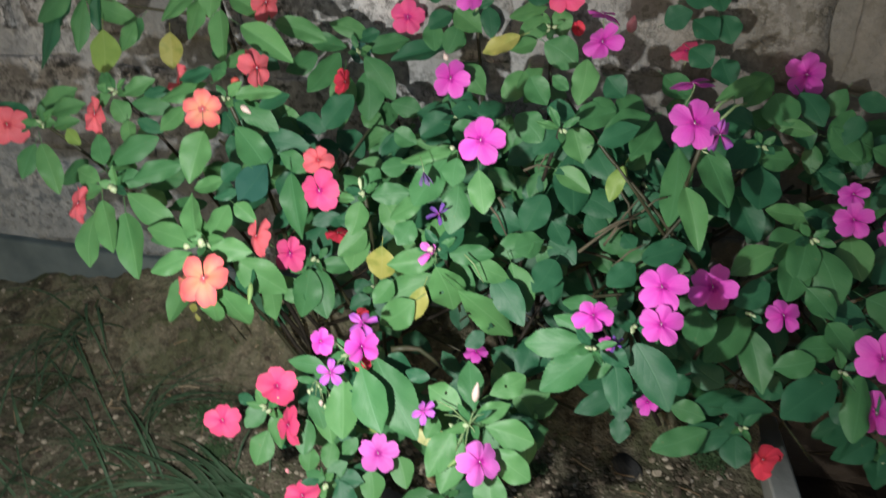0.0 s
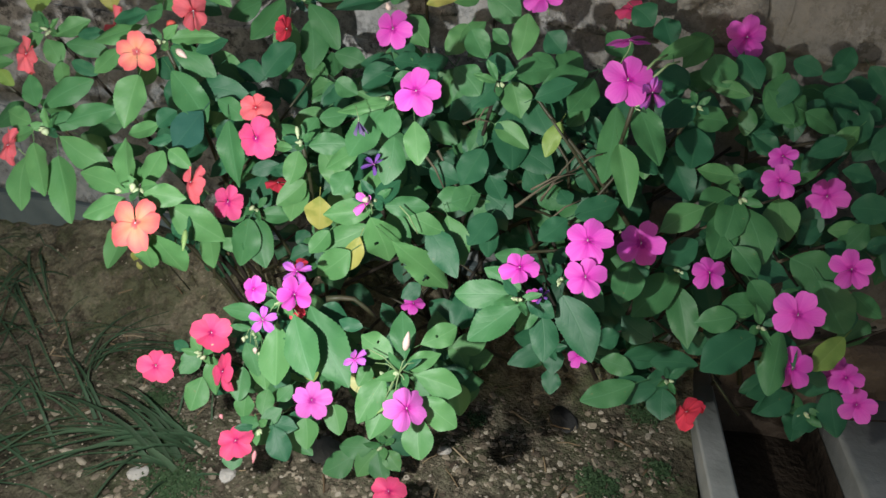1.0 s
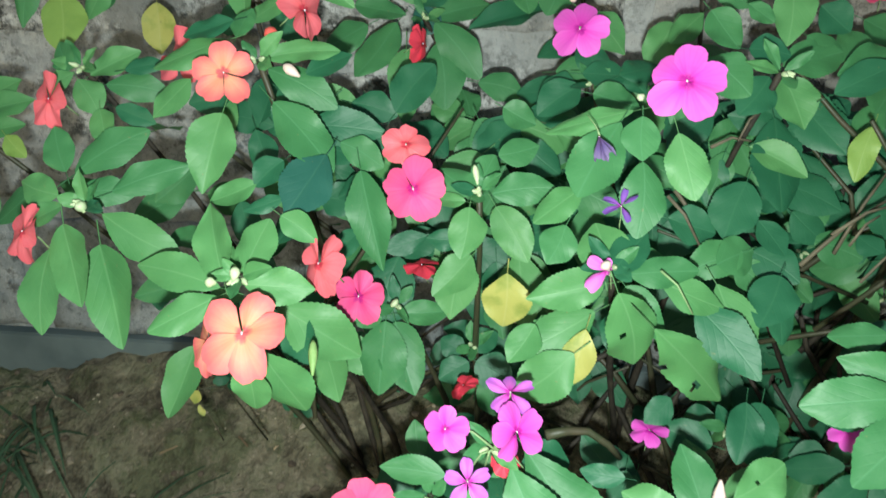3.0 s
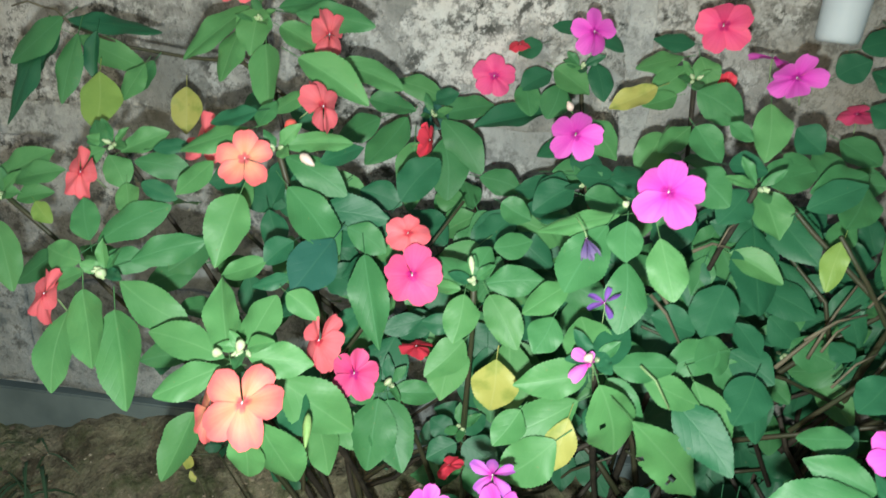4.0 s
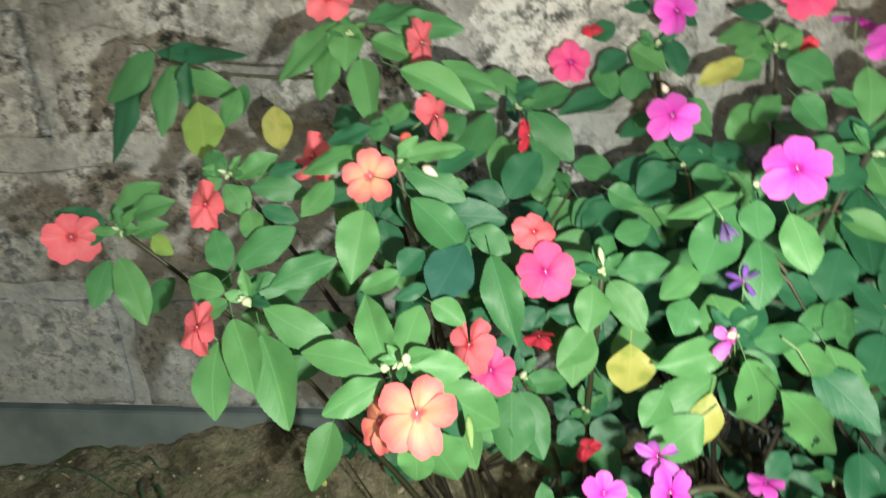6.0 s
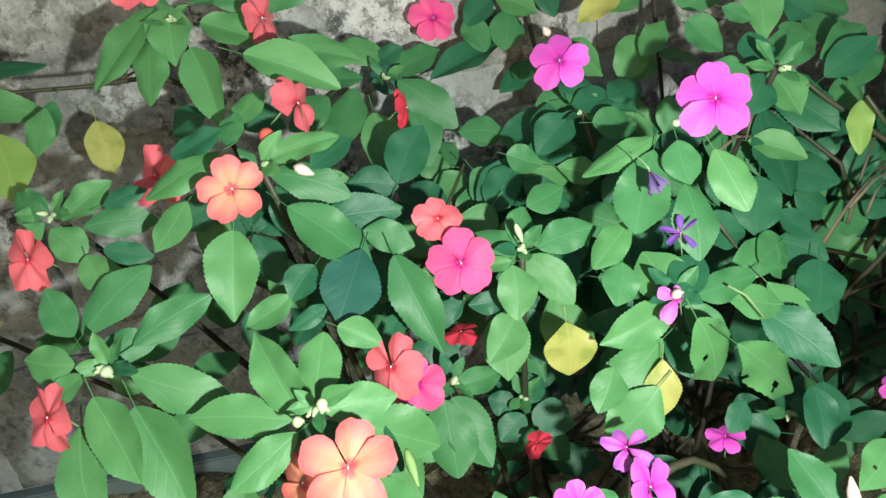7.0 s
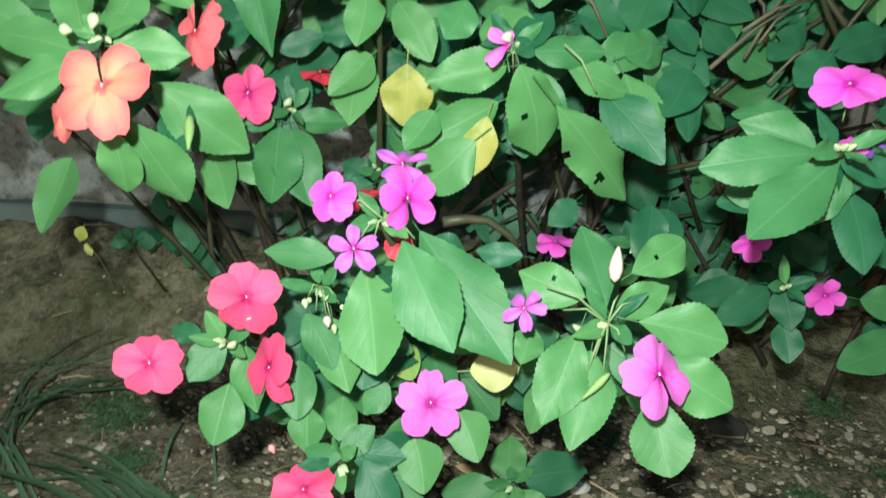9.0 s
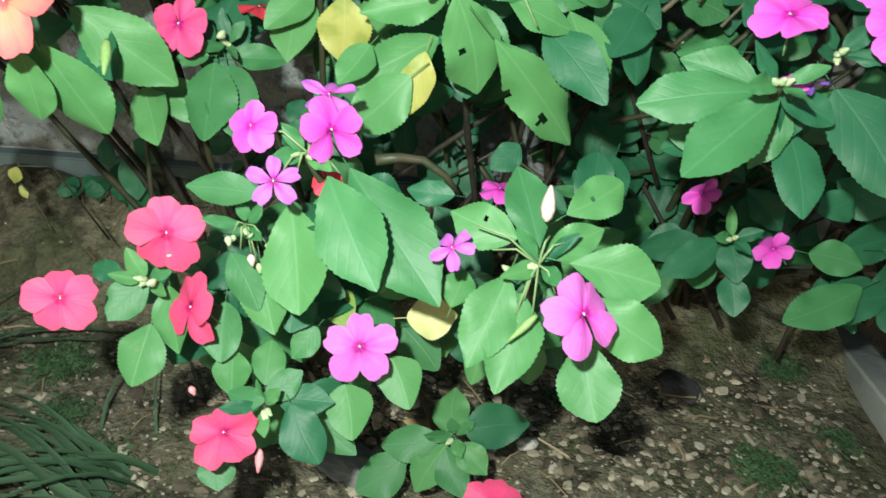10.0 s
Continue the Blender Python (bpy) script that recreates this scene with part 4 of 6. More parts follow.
leaf(magenta_back, (0.027, 0.496, 0.458), (0.057, 0.489, 0.441), 0.029)
leaf(magenta_back, (0.002, 0.513, 0.458), (-0.029, 0.499, 0.446), 0.019, 'yellow')
leaf(magenta_back, (0.017, 0.521, 0.452), (-0.006, 0.512, 0.446), 0.018, 'fresh')
leaf(magenta_back, (0.026, 0.500, 0.433), (0.006, 0.485, 0.418), 0.018, 'fresh')
leaf(magenta_back, (0.009, 0.509, 0.426), (-0.007, 0.489, 0.405), 0.024)
leaf(magenta_back, (0.021, 0.448, 0.440), (0.037, 0.436, 0.422), 0.023)
leaf(magenta_back, (0.040, 0.443, 0.444), (0.054, 0.438, 0.435), 0.012)
leaf(magenta_back, (0.067, 0.461, 0.455), (0.064, 0.437, 0.425), 0.023, 'fresh')
leaf(magenta_back, (0.015, 0.413, 0.418), (0.038, 0.403, 0.401), 0.026)
leaf(magenta_back, (0.039, 0.422, 0.422), (0.062, 0.424, 0.419), 0.018)
leaf(magenta_back, (0.061, 0.432, 0.411), (0.095, 0.443, 0.418), 0.025)
leaf(magenta_back, (0.062, 0.429, 0.405), (0.073, 0.413, 0.382), 0.026)
leaf(magenta_back, (0.050, 0.415, 0.408), (0.034, 0.399, 0.392), 0.021)
leaf(magenta_back, (0.076, 0.447, 0.426), (0.096, 0.441, 0.413), 0.021)
leaf(magenta_back, (0.085, 0.461, 0.441), (0.101, 0.453, 0.429), 0.022, 'dark')
leaf(magenta_back, (-0.050, 0.486, 0.435), (-0.023, 0.475, 0.415), 0.024, 'fresh')
leaf(magenta_back, (-0.050, 0.459, 0.401), (-0.022, 0.462, 0.399), 0.022)
leaf(magenta_back, (-0.027, 0.460, 0.400), (-0.003, 0.470, 0.408), 0.021)
leaf(magenta_back, (-0.051, 0.462, 0.393), (-0.076, 0.447, 0.380), 0.024)
leaf(magenta_back, (-0.044, 0.437, 0.393), (-0.016, 0.437, 0.387), 0.022)
leaf(magenta_back, (-0.026, 0.372, 0.398), (-0.069, 0.358, 0.391), 0.013, 'fresh')
leaf(magenta_back, (-0.033, 0.362, 0.394), (-0.053, 0.335, 0.365), 0.027, 'broad')
leaf(magenta_back, (-0.023, 0.355, 0.399), (-0.023, 0.341, 0.381), 0.019, 'mid')
leaf(magenta_back, (-0.005, 0.354, 0.391), (0.003, 0.334, 0.365), 0.021)
leaf(magenta_back, (-0.021, 0.353, 0.376), (-0.022, 0.329, 0.347), 0.022, 'mid')
leaf(magenta_back, (0.045, 0.409, 0.349), (0.032, 0.386, 0.324), 0.028)
leaf(magenta_back, (0.065, 0.446, 0.378), (0.073, 0.413, 0.336), 0.035)
leaf(magenta_back, (0.092, 0.451, 0.334), (0.101, 0.436, 0.313), 0.024)
leaf(magenta_back, (0.053, 0.402, 0.328), (0.067, 0.391, 0.312), 0.019)
leaf(magenta_back, (-0.050, 0.355, 0.361), (-0.074, 0.339, 0.348), 0.017, 'fresh')
leaf(magenta_back, (-0.058, 0.348, 0.342), (-0.067, 0.333, 0.327), 0.020)
leaf(magenta_back, (-0.037, 0.341, 0.317), (-0.043, 0.359, 0.340), 0.027, 'fresh')
leaf(magenta_back, (-0.034, 0.335, 0.321), (-0.016, 0.353, 0.337), 0.020)
leaf(magenta_back, (-0.024, 0.336, 0.321), (0.011, 0.343, 0.322), 0.017)
leaf(magenta_back, (-0.037, 0.341, 0.312), (-0.075, 0.330, 0.308), 0.021, 'fresh')
leaf(magenta_back, (0.041, 0.381, 0.317), (0.010, 0.369, 0.309), 0.022)
leaf(magenta_back, (0.043, 0.399, 0.302), (0.061, 0.392, 0.289), 0.019)
leaf(magenta_back, (-0.040, 0.347, 0.292), (-0.082, 0.324, 0.277), 0.026, 'fresh')
leaf(magenta_back, (-0.031, 0.319, 0.318), (-0.014, 0.322, 0.272), 0.031, 'holed')
leaf(magenta_back, (-0.012, 0.317, 0.300), (0.034, 0.336, 0.244), 0.028, 'holedbroad')
leaf(magenta_back, (-0.024, 0.354, 0.305), (-0.004, 0.338, 0.283), 0.020)
leaf(magenta_back, (-0.009, 0.341, 0.316), (0.026, 0.338, 0.304), 0.018)
leaf(magenta_back, (0.025, 0.360, 0.306), (0.045, 0.338, 0.276), 0.028)
leaf(magenta_back, (0.013, 0.343, 0.300), (0.042, 0.318, 0.275), 0.024)
leaf(magenta_back, (-0.051, 0.325, 0.278), (-0.082, 0.317, 0.253), 0.027, 'fresh')
leaf(magenta_back, (-0.045, 0.334, 0.288), (-0.053, 0.321, 0.261), 0.018, 'yellow')
leaf(magenta_back, (0.062, 0.372, 0.299), (0.064, 0.353, 0.277), 0.018, 'dark')
leaf(magenta_back, (-0.072, 0.333, 0.290), (-0.085, 0.318, 0.276), 0.019)
shoot(magenta_back, (-0.163, 0.534, 0.426))
shoot(magenta_back, (-0.052, 0.577, 0.465))
shoot(magenta_back, (-0.043, 0.464, 0.394))
shoot(magenta_back, (0.029, 0.528, 0.463))
shoot(magenta_back, (-0.033, 0.342, 0.322))
flower(magenta_back, (-0.120, 0.566, 0.456), (0.306, -0.936, 0.173), 0.0184, 'crimson', 62)
flower(magenta_back, (-0.046, 0.515, 0.494), (0.566, -0.799, 0.202), 0.0185, 'magenta', 28)
flower(magenta_back, (-0.053, 0.467, 0.427), (-0.149, -0.953, 0.264), 0.0195, 'magenta', 23)
flower(magenta_back, (-0.004, 0.353, 0.417), (-0.223, -0.923, 0.313), 0.0202, 'magenta', 64)
flower(magenta_back, (0.040, 0.508, 0.501), (-0.259, -0.941, 0.216), 0.0202, 'rose', 38)
flower(magenta_back, (0.078, 0.455, 0.472), (-0.5, -0.68, 0.55), 0.0185, 'magenta', 61)
flower(magenta_back, (0.077, 0.515, 0.481), (0.25, 0.3, 0.92), 0.0165, 'magenta', 12)
bud(magenta_back, (0.100, 0.515, 0.467), (0.102, 0.511, 0.483), 0.010, 'rose')
flower(magenta_back, (0.053, 0.536, 0.463), (-0.254, -0.962, 0.100), 0.0075, 'red', 48)
flower(magenta_back, (0.156, 0.566, 0.441), (-0.262, -0.401, 0.878), 0.0164, 'rose', 38)
flower(magenta_back, (-0.102, 0.577, 0.481), (-0.029, -0.462, 0.886), 0.0101, 'red', 4)
flower(magenta_back, (-0.045, 0.335, 0.394), (0.25, -0.45, -0.85), 0.0125, 'withered', 9)
flower(magenta_back, (-0.032, 0.333, 0.359), (-0.101, -0.35, 0.93), 0.0105, 'violet', 28)
flower(magenta_back, (-0.036, 0.330, 0.325), (-0.374, -0.6, 0.7), 0.0120, 'tattered', 18)
bud(magenta_back, (-0.057, 0.469, 0.443), (-0.060, 0.470, 0.449), 0.0054, 'pale')
bud(magenta_back, (-0.039, 0.328, 0.331), (-0.036, 0.327, 0.327), 0.0063, 'pale')
bud(magenta_back, (-0.027, 0.348, 0.409), (-0.024, 0.349, 0.411), 0.0043, 'bud')
bud(magenta_back, (-0.010, 0.331, 0.326), (0.007, 0.326, 0.305), 0.0019, 'stalk')
shoot(magenta_back, (0.053, 0.405, 0.412))
leaf(magenta_back, (0.084, 0.411, 0.400), (0.115, 0.414, 0.416), 0.022)
leaf(magenta_back, (0.108, 0.412, 0.382), (0.098, 0.395, 0.359), 0.015, 'yellowgreen')
leaf(magenta_back, (0.049, 0.354, 0.235), (0.042, 0.327, 0.215), 0.022, 'dark')
leaf(magenta_back, (0.006, 0.349, 0.238), (-0.008, 0.338, 0.228), 0.016, 'dark')
bud(magenta_back, (0.079, 0.399, 0.302), (0.128, 0.419, 0.338), 0.0036, 'twig')
bud(magenta_back, (0.100, 0.409, 0.306), (0.130, 0.431, 0.353), 0.0030, 'twig')
bud(magenta_back, (0.048, 0.417, 0.388), (0.037, 0.409, 0.373), 0.0022, 'twig')
bud(magenta_back, (0.005, 0.405, 0.344), (0.017, 0.398, 0.321), 0.0039, 'twig')
bud(magenta_back, (0.024, 0.416, 0.367), (0.047, 0.421, 0.370), 0.0030, 'twig')
bud(magenta_back, (-0.002, 0.386, 0.347), (0.018, 0.380, 0.319), 0.0031, 'twig')
bud(magenta_back, (0.091, 0.394, 0.324), (0.127, 0.405, 0.340), 0.0028, 'twig')
bud(magenta_back, (0.101, 0.393, 0.318), (0.117, 0.401, 0.334), 0.0024, 'twig')
bud(magenta_back, (0.127, 0.406, 0.344), (0.147, 0.414, 0.357), 0.0024, 'twig')
bud(magenta_back, (0.021, 0.374, 0.297), (0.004, 0.371, 0.298), 0.0017, 'twig')
bud(magenta_back, (0.109, 0.388, 0.298), (0.135, 0.399, 0.318), 0.0024, 'twig')
leaf(magenta_back, (0.127, 0.409, 0.308), (0.116, 0.420, 0.314), 0.016, 'dark')
leaf(magenta_back, (0.135, 0.405, 0.291), (0.148, 0.394, 0.287), 0.020, 'dark')
leaf(magenta_back, (0.119, 0.393, 0.264), (0.130, 0.386, 0.262), 0.021)
leaf(magenta_back, (0.147, 0.557, 0.489), (0.175, 0.553, 0.497), 0.025, 'dark')
leaf(magenta_back, (0.156, 0.553, 0.473), (0.178, 0.538, 0.463), 0.025, 'dark')
leaf(magenta_back, (0.131, 0.548, 0.469), (0.153, 0.550, 0.481), 0.023, 'dark')
leaf(magenta_back, (0.166, 0.565, 0.504), (0.180, 0.547, 0.486), 0.025, 'dark')
leaf(magenta_back, (0.157, 0.545, 0.449), (0.176, 0.531, 0.439), 0.025, 'dark')
leaf(magenta_back, (0.137, 0.534, 0.425), (0.160, 0.516, 0.413), 0.025, 'mid')
leaf(magenta_back, (0.170, 0.571, 0.520), (0.180, 0.556, 0.505), 0.021, 'dark')
leaf(magenta_back, (0.143, 0.526, 0.398), (0.167, 0.517, 0.397), 0.025, 'mid')
leaf(magenta_back, (0.180, 0.558, 0.477), (0.191, 0.540, 0.459), 0.025, 'dark')
leaf(magenta_back, (0.186, 0.547, 0.441), (0.197, 0.529, 0.424), 0.025, 'dark')

# rose front
leaf(rose_front, (-0.180, 0.265, 0.191), (-0.196, 0.268, 0.193), 0.011)
leaf(rose_front, (-0.169, 0.266, 0.188), (-0.183, 0.250, 0.175), 0.018)
leaf(rose_front, (-0.164, 0.253, 0.172), (-0.167, 0.231, 0.154), 0.023)
leaf(rose_front, (-0.159, 0.267, 0.185), (-0.150, 0.243, 0.166), 0.019, 'fresh')
leaf(rose_front, (-0.133, 0.269, 0.177), (-0.130, 0.247, 0.159), 0.020)
leaf(rose_front, (-0.129, 0.272, 0.203), (-0.113, 0.253, 0.187), 0.017)
leaf(rose_front, (-0.116, 0.274, 0.200), (-0.105, 0.248, 0.178), 0.024)
leaf(rose_front, (-0.097, 0.274, 0.182), (-0.099, 0.259, 0.170), 0.021)
leaf(rose_front, (-0.127, 0.258, 0.157), (-0.125, 0.241, 0.144), 0.019)
leaf(rose_front, (-0.110, 0.249, 0.144), (-0.111, 0.266, 0.158), 0.017)
leaf(rose_front, (-0.088, 0.268, 0.167), (-0.098, 0.256, 0.157), 0.014)
leaf(rose_front, (-0.108, 0.242, 0.143), (-0.093, 0.253, 0.151), 0.014)
leaf(rose_front, (-0.096, 0.241, 0.141), (-0.080, 0.221, 0.126), 0.021)
leaf(rose_front, (-0.105, 0.246, 0.139), (-0.077, 0.246, 0.139), 0.016)
leaf(rose_front, (-0.106, 0.234, 0.147), (-0.124, 0.236, 0.149), 0.011)
leaf(rose_front, (-0.127, 0.224, 0.121), (-0.124, 0.212, 0.111), 0.017)
shoot(rose_front, (-0.168, 0.265, 0.189))
shoot(rose_front, (-0.122, 0.277, 0.216))
shoot(rose_front, (-0.107, 0.235, 0.143))
flower(rose_front, (-0.154, 0.262, 0.217), (0.356, -0.806, 0.473), 0.0181, 'rose', 4)
flower(rose_front, (-0.190, 0.230, 0.199), (0.3, -0.75, 0.55), 0.0155, 'rose', 30)
flower(rose_front, (-0.142, 0.251, 0.185), (-0.6, -0.65, 0.42), 0.0178, 'rose', 68)
flower(rose_front, (-0.121, 0.219, 0.140), (0.033, -0.307, 0.951), 0.0164, 'rose', 38)
flower(rose_front, (0.006, 0.247, 0.079), (0.030, -0.245, 0.969), 0.0173, 'rose', 43)
bud(rose_front, (-0.153, 0.259, 0.208), (-0.152, 0.258, 0.206), 0.0042, 'bud')
bud(rose_front, (-0.161, 0.253, 0.197), (-0.159, 0.252, 0.194), 0.0057, 'bud')
bud(rose_front, (-0.116, 0.262, 0.209), (-0.115, 0.260, 0.204), 0.0042, 'pale')
bud(rose_front, (-0.106, 0.222, 0.129), (-0.106, 0.216, 0.120), 0.0042, 'rose')
bud(rose_front, (-0.127, 0.265, 0.216), (-0.126, 0.263, 0.212), 0.0036, 'bud')
bud(rose_front, (-0.117, 0.266, 0.217), (-0.116, 0.266, 0.216), 0.0036, 'bud')
bud(rose_front, (-0.139, 0.231, 0.155), (-0.137, 0.230, 0.151), 0.0036, 'rose')
bud(rose_front, (-0.121, 0.272, 0.219), (-0.126, 0.269, 0.215), 0.0013, 'stalk')
bud(rose_front, (-0.121, 0.272, 0.219), (-0.114, 0.264, 0.204), 0.0013, 'stalk')
bud(rose_front, (-0.121, 0.272, 0.219), (-0.122, 0.266, 0.209), 0.0013, 'stalk')
bud(rose_front, (-0.121, 0.272, 0.219), (-0.111, 0.269, 0.212), 0.0013, 'stalk')
bud(rose_front, (-0.121, 0.272, 0.219), (-0.117, 0.266, 0.207), 0.0013, 'stalk')
bud(rose_front, (-0.113, 0.263, 0.204), (-0.112, 0.261, 0.200), 0.0031, 'bud')
bud(rose_front, (-0.125, 0.268, 0.215), (-0.126, 0.267, 0.212), 0.0031, 'bud')
bud(rose_front, (-0.110, 0.268, 0.212), (-0.108, 0.266, 0.210), 0.0031, 'bud')

# magenta front
leaf(magenta_front, (0.026, 0.246, 0.226), (0.063, 0.241, 0.222), 0.023, 'broadfresh')
leaf(magenta_front, (0.017, 0.254, 0.225), (0.042, 0.265, 0.234), 0.015)
leaf(magenta_front, (0.014, 0.261, 0.224), (0.003, 0.291, 0.250), 0.020, 'broad')
leaf(magenta_front, (0.025, 0.270, 0.237), (0.050, 0.284, 0.249), 0.020, 'holed')
leaf(magenta_front, (0.004, 0.263, 0.227), (-0.025, 0.268, 0.236), 0.022, 'holed')
leaf(magenta_front, (0.001, 0.249, 0.216), (-0.013, 0.219, 0.191), 0.023, 'fresh')
leaf(magenta_front, (0.007, 0.245, 0.210), (-0.001, 0.212, 0.184), 0.023, 'fresh')
leaf(magenta_front, (0.033, 0.233, 0.216), (0.063, 0.219, 0.204), 0.023, 'broadfresh')
leaf(magenta_front, (0.033, 0.233, 0.198), (0.040, 0.207, 0.177), 0.025, 'broadfresh')
leaf(magenta_front, (-0.080, 0.266, 0.249), (-0.056, 0.230, 0.218), 0.030, 'broad')
leaf(magenta_front, (-0.074, 0.285, 0.245), (-0.030, 0.241, 0.207), 0.034, 'broad')
leaf(magenta_front, (-0.099, 0.273, 0.232), (-0.089, 0.235, 0.200), 0.031, 'broadfresh')
leaf(magenta_front, (-0.113, 0.272, 0.235), (-0.146, 0.273, 0.236), 0.015)
leaf(magenta_front, (-0.087, 0.288, 0.230), (-0.080, 0.275, 0.219), 0.015)
leaf(magenta_front, (-0.025, 0.275, 0.240), (-0.046, 0.277, 0.241), 0.012, 'dark')
leaf(magenta_front, (-0.073, 0.258, 0.141), (-0.067, 0.238, 0.125), 0.025, 'fresh')
leaf(magenta_front, (-0.052, 0.270, 0.151), (-0.041, 0.251, 0.136), 0.023)
leaf(magenta_front, (-0.078, 0.293, 0.151), (-0.089, 0.309, 0.164), 0.018, 'yellowgreen')
leaf(magenta_front, (-0.047, 0.298, 0.156), (-0.021, 0.301, 0.158), 0.022, 'paleyellow')
leaf(magenta_front, (-0.023, 0.254, 0.194), (-0.018, 0.268, 0.206), 0.016)
leaf(magenta_front, (-0.060, 0.286, 0.177), (-0.034, 0.296, 0.185), 0.014)
shoot(magenta_front, (-0.090, 0.269, 0.257))
flower(magenta_front, (-0.111, 0.262, 0.271), (-0.078, -0.835, 0.544), 0.0123, 'magenta', 70)
flower(magenta_front, (-0.078, 0.264, 0.271), (0.741, -0.568, 0.358), 0.0153, 'magenta', 49)
flower(magenta_front, (-0.099, 0.248, 0.253), (0.220, -0.806, 0.550), 0.0121, 'violetpink', 68)
flower(magenta_front, (-0.082, 0.282, 0.280), (0.064, -0.297, 0.953), 0.0133, 'violetpink', 4)
flower(magenta_front, (-0.084, 0.280, 0.240), (0.111, -0.547, 0.830), 0.0078, 'red', 38)
shoot(magenta_front, (0.014, 0.252, 0.221))
flower(magenta_front, (-0.065, 0.255, 0.167), (0.104, -0.783, 0.613), 0.0187, 'pinkmagenta', 32)
flower(magenta_front, (0.028, 0.211, 0.224), (0.48, -0.6, 0.62), 0.0185, 'pinkmagenta', 18)
flower(magenta_front, (-0.024, 0.250, 0.227), (-0.311, -0.495, 0.812), 0.0114, 'violetpink', 64)
branch(magenta_front, ((-0.064, 0.297, 0.245), (-0.053, 0.302, 0.245), (-0.042, 0.306, 0.243), (-0.031, 0.305, 0.236), (-0.024, 0.310, 0.224)), 0.0028)
bud(magenta_front, (0.015, 0.257, 0.239), (0.016, 0.264, 0.253), 0.0066, 'pale')
bud(magenta_front, (-0.001, 0.245, 0.220), (0.001, 0.246, 0.222), 0.0062, 'bud')
bud(magenta_front, (0.013, 0.229, 0.210), (0.002, 0.223, 0.200), 0.0037, 'pod')
bud(magenta_front, (0.013, 0.248, 0.223), (-0.007, 0.249, 0.228), 0.0017, 'stalk')
bud(magenta_front, (0.013, 0.248, 0.223), (-0.015, 0.254, 0.237), 0.0017, 'stalk')
bud(magenta_front, (0.013, 0.248, 0.223), (0.008, 0.240, 0.210), 0.0017, 'stalk')
bud(magenta_front, (0.013, 0.248, 0.223), (0.012, 0.237, 0.204), 0.0017, 'stalk')
bud(magenta_front, (0.013, 0.248, 0.223), (0.021, 0.242, 0.213), 0.0017, 'stalk')
bud(magenta_front, (0.013, 0.248, 0.223), (0.024, 0.253, 0.232), 0.0017, 'stalk')
bud(magenta_front, (0.013, 0.248, 0.223), (0.005, 0.237, 0.204), 0.0017, 'stalk')
bud(magenta_front, (0.013, 0.248, 0.223), (0.017, 0.254, 0.234), 0.0017, 'stalk')
bud(magenta_front, (-0.088, 0.264, 0.260), (-0.109, 0.267, 0.268), 0.0017, 'stalk')
bud(magenta_front, (-0.088, 0.264, 0.260), (-0.078, 0.267, 0.264), 0.0017, 'stalk')
bud(magenta_front, (-0.088, 0.264, 0.260), (-0.100, 0.258, 0.250), 0.0017, 'stalk')
bud(magenta_front, (-0.088, 0.264, 0.260), (-0.082, 0.275, 0.280), 0.0017, 'stalk')
bud(magenta_front, (-0.088, 0.264, 0.260), (-0.092, 0.260, 0.253), 0.0017, 'stalk')
bud(magenta_front, (-0.088, 0.264, 0.260), (-0.074, 0.261, 0.253), 0.0017, 'stalk')

# seedling
leaf(seedling, (-0.018, 0.315, 0.058), (-0.020, 0.339, 0.078), 0.023)
leaf(seedling, (-0.011, 0.314, 0.066), (0.027, 0.319, 0.070), 0.028)
leaf(seedling, (-0.026, 0.310, 0.062), (-0.060, 0.304, 0.058), 0.021)
leaf(seedling, (-0.021, 0.311, 0.057), (-0.036, 0.288, 0.039), 0.023)
leaf(seedling, (-0.013, 0.309, 0.059), (0.003, 0.296, 0.049), 0.018)
leaf(seedling, (-0.022, 0.309, 0.055), (-0.010, 0.287, 0.038), 0.021)
leaf(seedling, (-0.046, 0.308, 0.047), (-0.073, 0.290, 0.032), 0.025)
shoot(seedling, (-0.017, 0.313, 0.061))

# magenta right
leaf(magenta_right, (0.072, 0.454, 0.394), (0.099, 0.420, 0.366), 0.029)
leaf(magenta_right, (0.098, 0.447, 0.412), (0.115, 0.465, 0.424), 0.027)
leaf(magenta_right, (0.124, 0.439, 0.418), (0.089, 0.422, 0.409), 0.022)
leaf(magenta_right, (0.130, 0.454, 0.408), (0.114, 0.426, 0.388), 0.025)
leaf(magenta_right, (0.047, 0.473, 0.363), (0.063, 0.436, 0.333), 0.038)
leaf(magenta_right, (0.068, 0.442, 0.340), (0.107, 0.430, 0.327), 0.029, 'dark')
leaf(magenta_right, (0.042, 0.452, 0.343), (0.047, 0.423, 0.321), 0.024, 'dark')
leaf(magenta_right, (0.153, 0.455, 0.385), (0.150, 0.400, 0.340), 0.027, 'mid')
leaf(magenta_right, (0.157, 0.395, 0.376), (0.171, 0.358, 0.343), 0.021, 'fresh')
leaf(magenta_right, (0.166, 0.415, 0.405), (0.189, 0.378, 0.372), 0.025, 'mid')
leaf(magenta_right, (0.218, 0.463, 0.395), (0.195, 0.439, 0.379), 0.025)
leaf(magenta_right, (0.219, 0.460, 0.381), (0.251, 0.464, 0.381), 0.023)
leaf(magenta_right, (0.223, 0.453, 0.375), (0.222, 0.422, 0.352), 0.033)
leaf(magenta_right, (0.207, 0.441, 0.351), (0.226, 0.414, 0.328), 0.027, 'dark')
leaf(magenta_right, (0.197, 0.492, 0.417), (0.199, 0.466, 0.397), 0.028)
